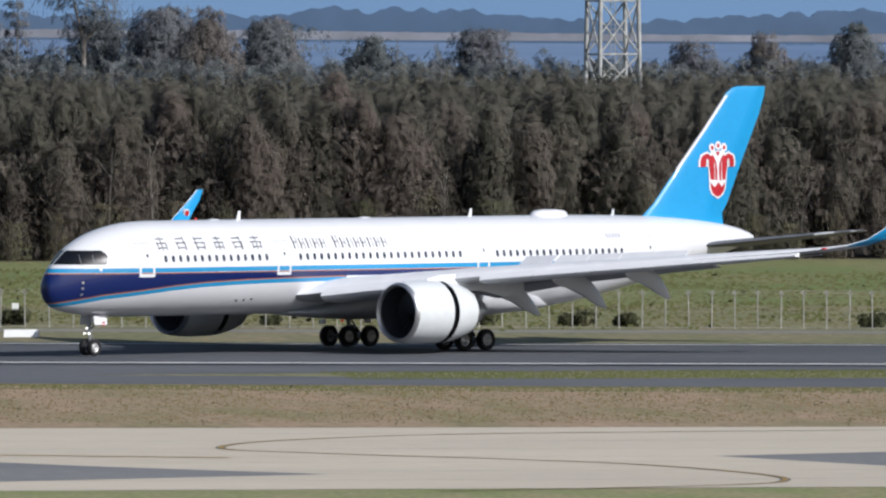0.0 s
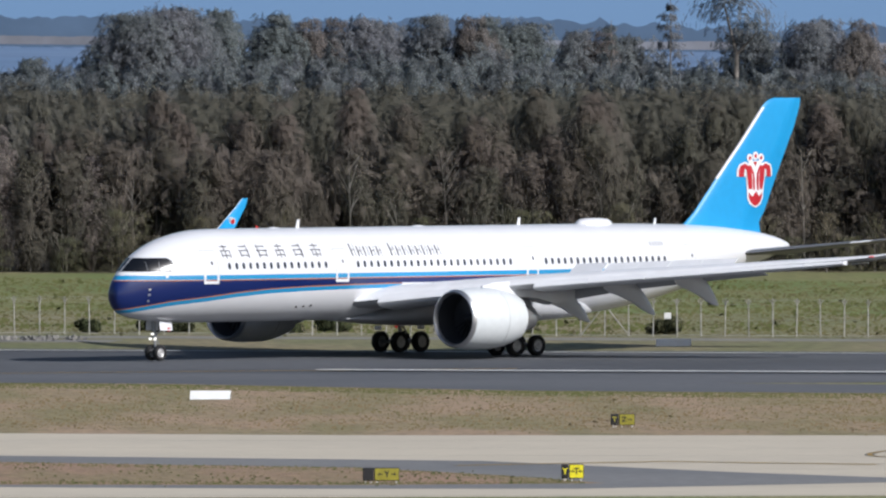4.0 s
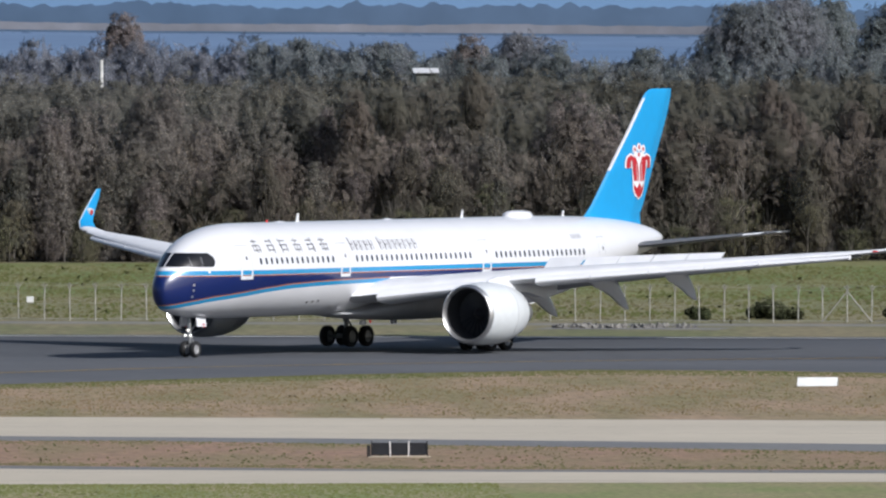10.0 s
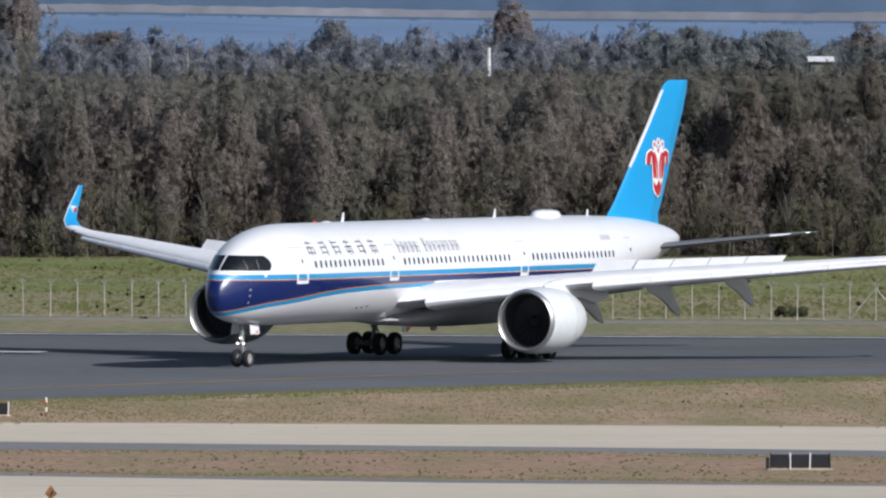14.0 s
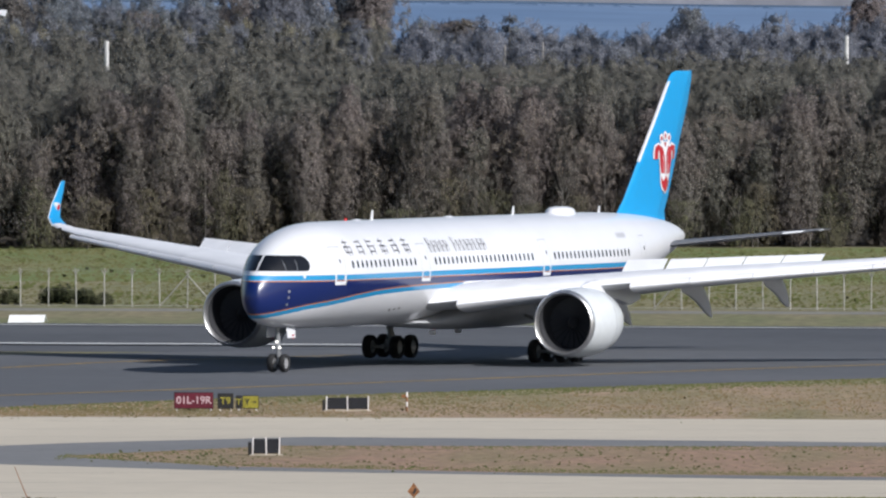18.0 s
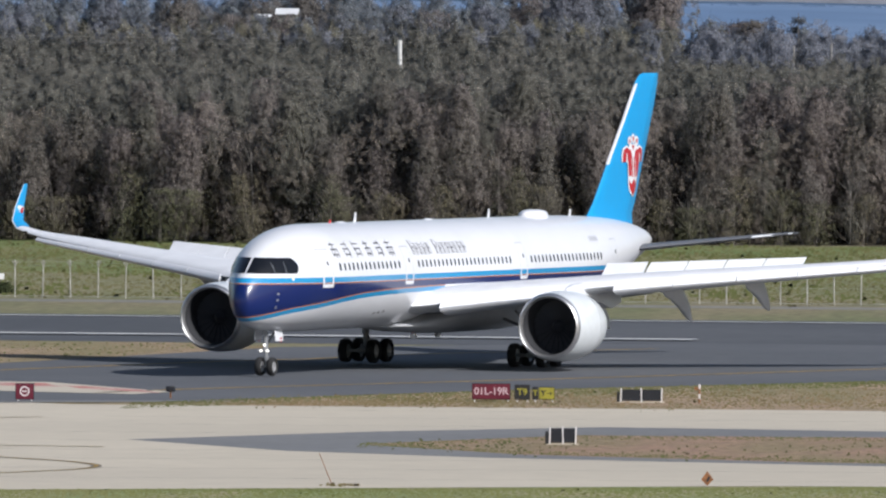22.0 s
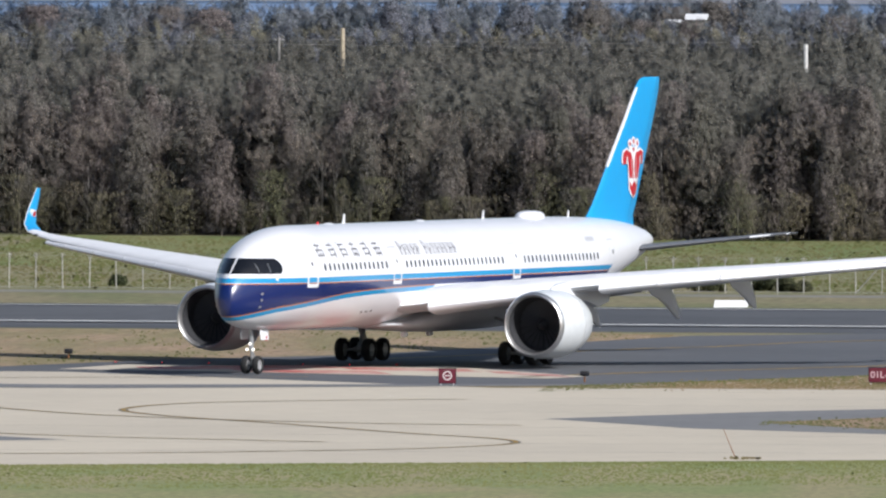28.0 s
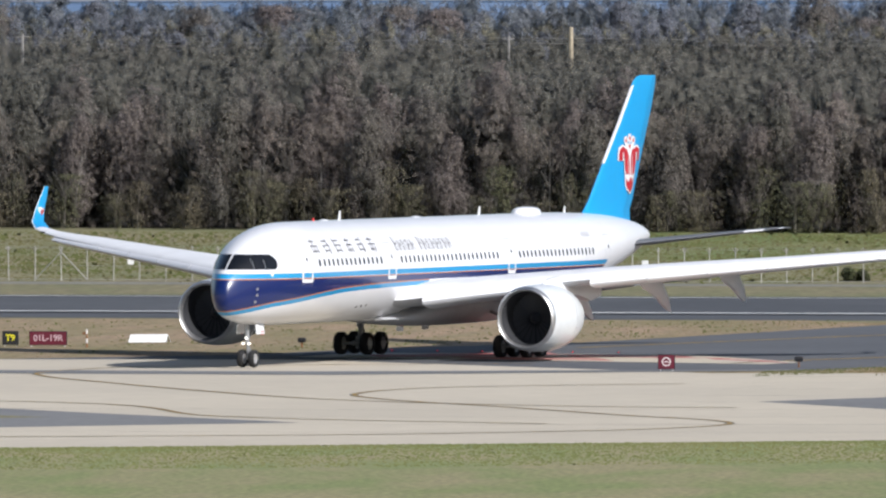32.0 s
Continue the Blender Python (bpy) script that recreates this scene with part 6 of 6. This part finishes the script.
for x, top, r, m, arm in ((19.7, 16.6, 0.24, M_POLE_WHITE, 0), (-18.7, 15.9, 0.12, M_POLE_GREY, 0), (-23.5, 15.5, 0.11, M_POLE_GREY, 0), (-73.9, 16.1, 0.26, M_POLE_WHITE, 0), (-134.9, 18.2, 0.26, M_POLE, 0), (-143.3, 17.1, 0.13, M_POLE_GREY, 1), (-208.8, 17.6, 0.15, M_POLE_GREY, 1)):
    g = thing("pole", "pale power pole standing out of the woods" if arm else "bare pale pole standing out of the woods", "pole", "poles in the woods", pose(x * 0.932, 1770, 0))
    top = 21.5 - (21.5 - top) * 0.932
    bm = bmesh.new()
    rod(bm, (0, 0, 0), (0, 0, top), r * 1.15, r, 8)
    part("shaft", bm, m, g)
    if arm:
        bm = bmesh.new()
        box(bm, (1.5, 0.1, 0.1), (0, 0, top - 0.4))
        part("crossarm", bm, m, g)
wires = thing("power_line", "thin power line sagging between poles", "cable")
line = [(-300, 16.4), (-254, 15.9), (-208.8, 17.2), (-176, 16.2), (-143.3, 16.8), (-100, 16.2), (-60, 16.6)]
for dz in (0.0, -0.7):
    for a, b in zip(line, line[1:]):
        bm = bmesh.new()
        rod(bm, (a[0], 1900, a[1] + dz), (b[0], 1900, b[1] + dz), 0.016, n=4)
        part("cable", bm, M_POLE_GREY, wires)
M_ROOF = material("white sheet roof", (0.75, 0.76, 0.76), 0.5, vary=0.05, scale=0.3)
M_SHED = material("dull green shed wall", (0.14, 0.15, 0.13), 0.7, vary=0.06, scale=0.3)
for x, y, w, eave, ridge in ((58.6, 1795, 2.6, 15.2, 15.8), (-113.5, 2440, 3.2, 18.7, 19.7), (-118, 2450, 2.2, 18.2, 18.7)):
    g = thing("shed", "distant shed with a white sheet roof among the trees", "shed", "sheds near the bay", pose(x, y, 0))
    bm = bmesh.new()
    box(bm, (w, 8, eave), (0, 0, eave / 2))
    part("wall", bm, M_SHED, g, smooth=False)
    bm = bmesh.new()
    loft(bm, [[Vector((dx, -4.4, eave)), Vector((dx, 0, ridge)), Vector((dx, 4.4, eave)), Vector((dx, 0, ridge - 0.3))] for dx in (-w / 2 - 0.3, w / 2 + 0.3)])
    part("roof", bm, M_ROOF, g, smooth=False)

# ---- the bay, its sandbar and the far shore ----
# Blue haze of distance is put into these three base colours.
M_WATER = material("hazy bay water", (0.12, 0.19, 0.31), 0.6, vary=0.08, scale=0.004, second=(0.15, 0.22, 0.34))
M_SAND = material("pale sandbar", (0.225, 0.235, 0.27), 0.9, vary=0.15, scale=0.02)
M_FAR_HAZE = material("far wooded shore", (0.072, 0.122, 0.205), 0.95, vary=0.08, scale=0.01, second=(0.082, 0.132, 0.215))
def bar_height(x):
    """The far edge of the bay, which climbs towards the west as the coast swings round."""
    return float(np.interp(x, [-400, -60, 0, 50, 300, 550, 900], [23.5, 22.0, 20.8, 20.1, 18.0, 15.9, 14.0]))


xs = np.arange(-1500, 1801, 60.0)
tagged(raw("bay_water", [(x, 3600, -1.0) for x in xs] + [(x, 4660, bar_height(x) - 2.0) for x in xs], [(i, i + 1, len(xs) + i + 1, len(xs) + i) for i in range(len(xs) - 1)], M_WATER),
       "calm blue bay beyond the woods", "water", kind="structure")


def ridge(name, y, low, high, mat, label, seed, rough=0.02, x0=-1500, x1=1800, step=1.5, thick=40, foot=2.5):
    """A far strip of land with an uneven top, above the edge of the bay."""
    vs, fs = [], []
    xs = np.arange(x0, x1, step)
    for i, x in enumerate(xs):
        base = bar_height(x) - foot
        t = 0.5 + 0.6 * noise.noise((x * rough * 0.17, seed, 0)) + 0.28 * noise.noise((x * rough, seed + 5.3, 0.4)) + 0.36 * noise.noise((x * rough * 3.1, seed + 9.7, 0.2)) + 0.2 * noise.noise((x * rough * 8.3, seed + 2.2, 0.7))
        z = bar_height(x) + low + (high - low) * min(max(t, 0), 1.25)
        vs += [(x, y, base), (x, y + 0.02, z), (x, y + thick, z * 0.6 + base * 0.4)]
    for i in range(len(xs) - 1):
        a = 3 * i
        fs += [(a, a + 3, a + 4, a + 1), (a + 1, a + 4, a + 5, a + 2)]
    return tagged(raw(name, vs, fs, mat), label, "backdrop", kind="structure")


ridge("mudflat", 4640, -5.0, -1.0, M_FAR_HAZE, "dark mangrove clumps before the sandbar", 4.0, 0.10, foot=5.4)
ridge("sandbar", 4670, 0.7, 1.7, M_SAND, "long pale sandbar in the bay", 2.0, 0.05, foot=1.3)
ridge("far_shore", 4720, 4.6, 9.6, M_FAR_HAZE, "hazy blue wooded far shore", 7.0, 0.07)
tagged(raw("sky_backdrop", [(-2600, 4850, -5), (2900, 4850, -5), (2900, 4850, 90), (-2600, 4850, 90)], [(0, 1, 2, 3)], plain("pale blue sky", (0.118, 0.205, 0.345), 1.0, emit=0.30, vary=0.0)), "clear pale blue sky low over the bay", "sky", kind="structure")


# ---- what moves ----
ROLL_OUT = [
    (0, 112.50, 950.20, 38.42),
    (0.5, 107.12, 954.96, 38.48),
    (1, 102.13, 958.41, 38.55),
    (1.5, 96.77, 959.43, 38.57),
    (2, 91.71, 957.51, 38.96),
    (2.5, 86.92, 959.73, 39.34),
    (3, 82.67, 962.01, 39.95),
    (3.5, 78.54, 965.57, 40.89),
    (5.5, 62.01, 964.55, 46.27),
    (6.5, 54.50, 964.18, 48.98),
    (7.5, 47.23, 962.74, 51.78),
    (8.5, 40.26, 957.95, 54.46),
    (9.5, 33.49, 951.25, 56.72),
    (10.5, 27.17, 944.45, 58.79),
    (11.5, 21.15, 939.77, 60.42),
    (12.5, 15.45, 935.81, 61.81),
    (13.5, 9.86, 932.31, 62.99),
    (14.5, 4.65, 926.74, 64.24),
    (15, 1.79, 923.37, 64.84),
    (15.5, -0.76, 920.66, 65.43),
    (17.5, -10.69, 907.28, 67.61),
    (18, -13.20, 904.08, 67.97),
    (18.5, -15.49, 901.27, 68.42),
    (19.5, -20.04, 893.65, 69.28),
    (20, -22.32, 888.79, 69.60),
    (20.5, -24.44, 884.82, 69.89),
    (21.5, -28.82, 879.29, 70.46),
    (22, -31.10, 877.24, 70.67),
    (22.5, -33.19, 875.51, 70.78),
    (23.5, -37.38, 870.50, 70.96),
    (24, -39.42, 866.42, 70.94),
    (24.5, -41.24, 863.42, 70.88),
    (25.5, -45.16, 858.56, 70.85),
    (26, -47.08, 856.26, 70.75),
    (26.5, -48.85, 853.72, 70.72),
    (28.5, -55.93, 845.25, 70.81),
    (29.5, -59.30, 842.83, 70.85),
    (30, -61.00, 841.38, 70.86),
    (30.5, -62.52, 839.39, 70.87),
    (31.5, -65.57, 834.03, 70.99),
    (32, -66.90, 832.27, 71.14),
]

SWAY = [(0, -0.45), (6, -0.5), (11, -1.0), (18, -1.1), (24, -0.7), (32, -0.75)]      # the hull leans outwards in the turn


def between(t, rows):
    return float(np.interp(t, [r[0] for r in rows], [r[1] for r in rows]))


def motions():
    rows = [(t, pose(x, y, 0.06, between(t, SWAY), 0, 180 + yaw)) for t, x, y, yaw in ROLL_OUT]
    walk(airliner, rows)
    # reverser sleeves slide shut after the landing run
    for s in sleeves:
        walk(s, [(t, pose(-d, 0, 0)) for t, d in ((0, 0.42), (0.3, 0.30), (0.9, 0.0), (32, 0.0))])
    # spoilers fold down
    for sp, origin, hinge in spoilers:
        walk(sp, [(t, Matrix.Translation(origin) @ Matrix.Rotation(radians(a), 4, hinge)) for t, a in ((0, 40), (22.1, 40), (22.6, 28), (23.2, 12), (23.8, 0), (32, 0))])
    # wheels roll as far as the airliner moves
    way = [(0.0, 0.0)]
    for (t0, x0, y0, _), (t1, x1, y1, _) in zip(ROLL_OUT, ROLL_OUT[1:]):
        way.append((t1, way[-1][1] + math.hypot(x1 - x0, y1 - y0)))
    for w, at, r in wheels:
        turn, steps = 1.3, []
        total = way[-1][1] / r
        n = int(total / turn) + 1
        for i in range(n + 1):
            a = total * i / n
            t = float(np.interp(a * r, [q[1] for q in way], [q[0] for q in way]))
            steps.append((t, Matrix.Translation(at) @ Matrix.Rotation(a, 4, "Y")))
        walk(w, steps)


motions()
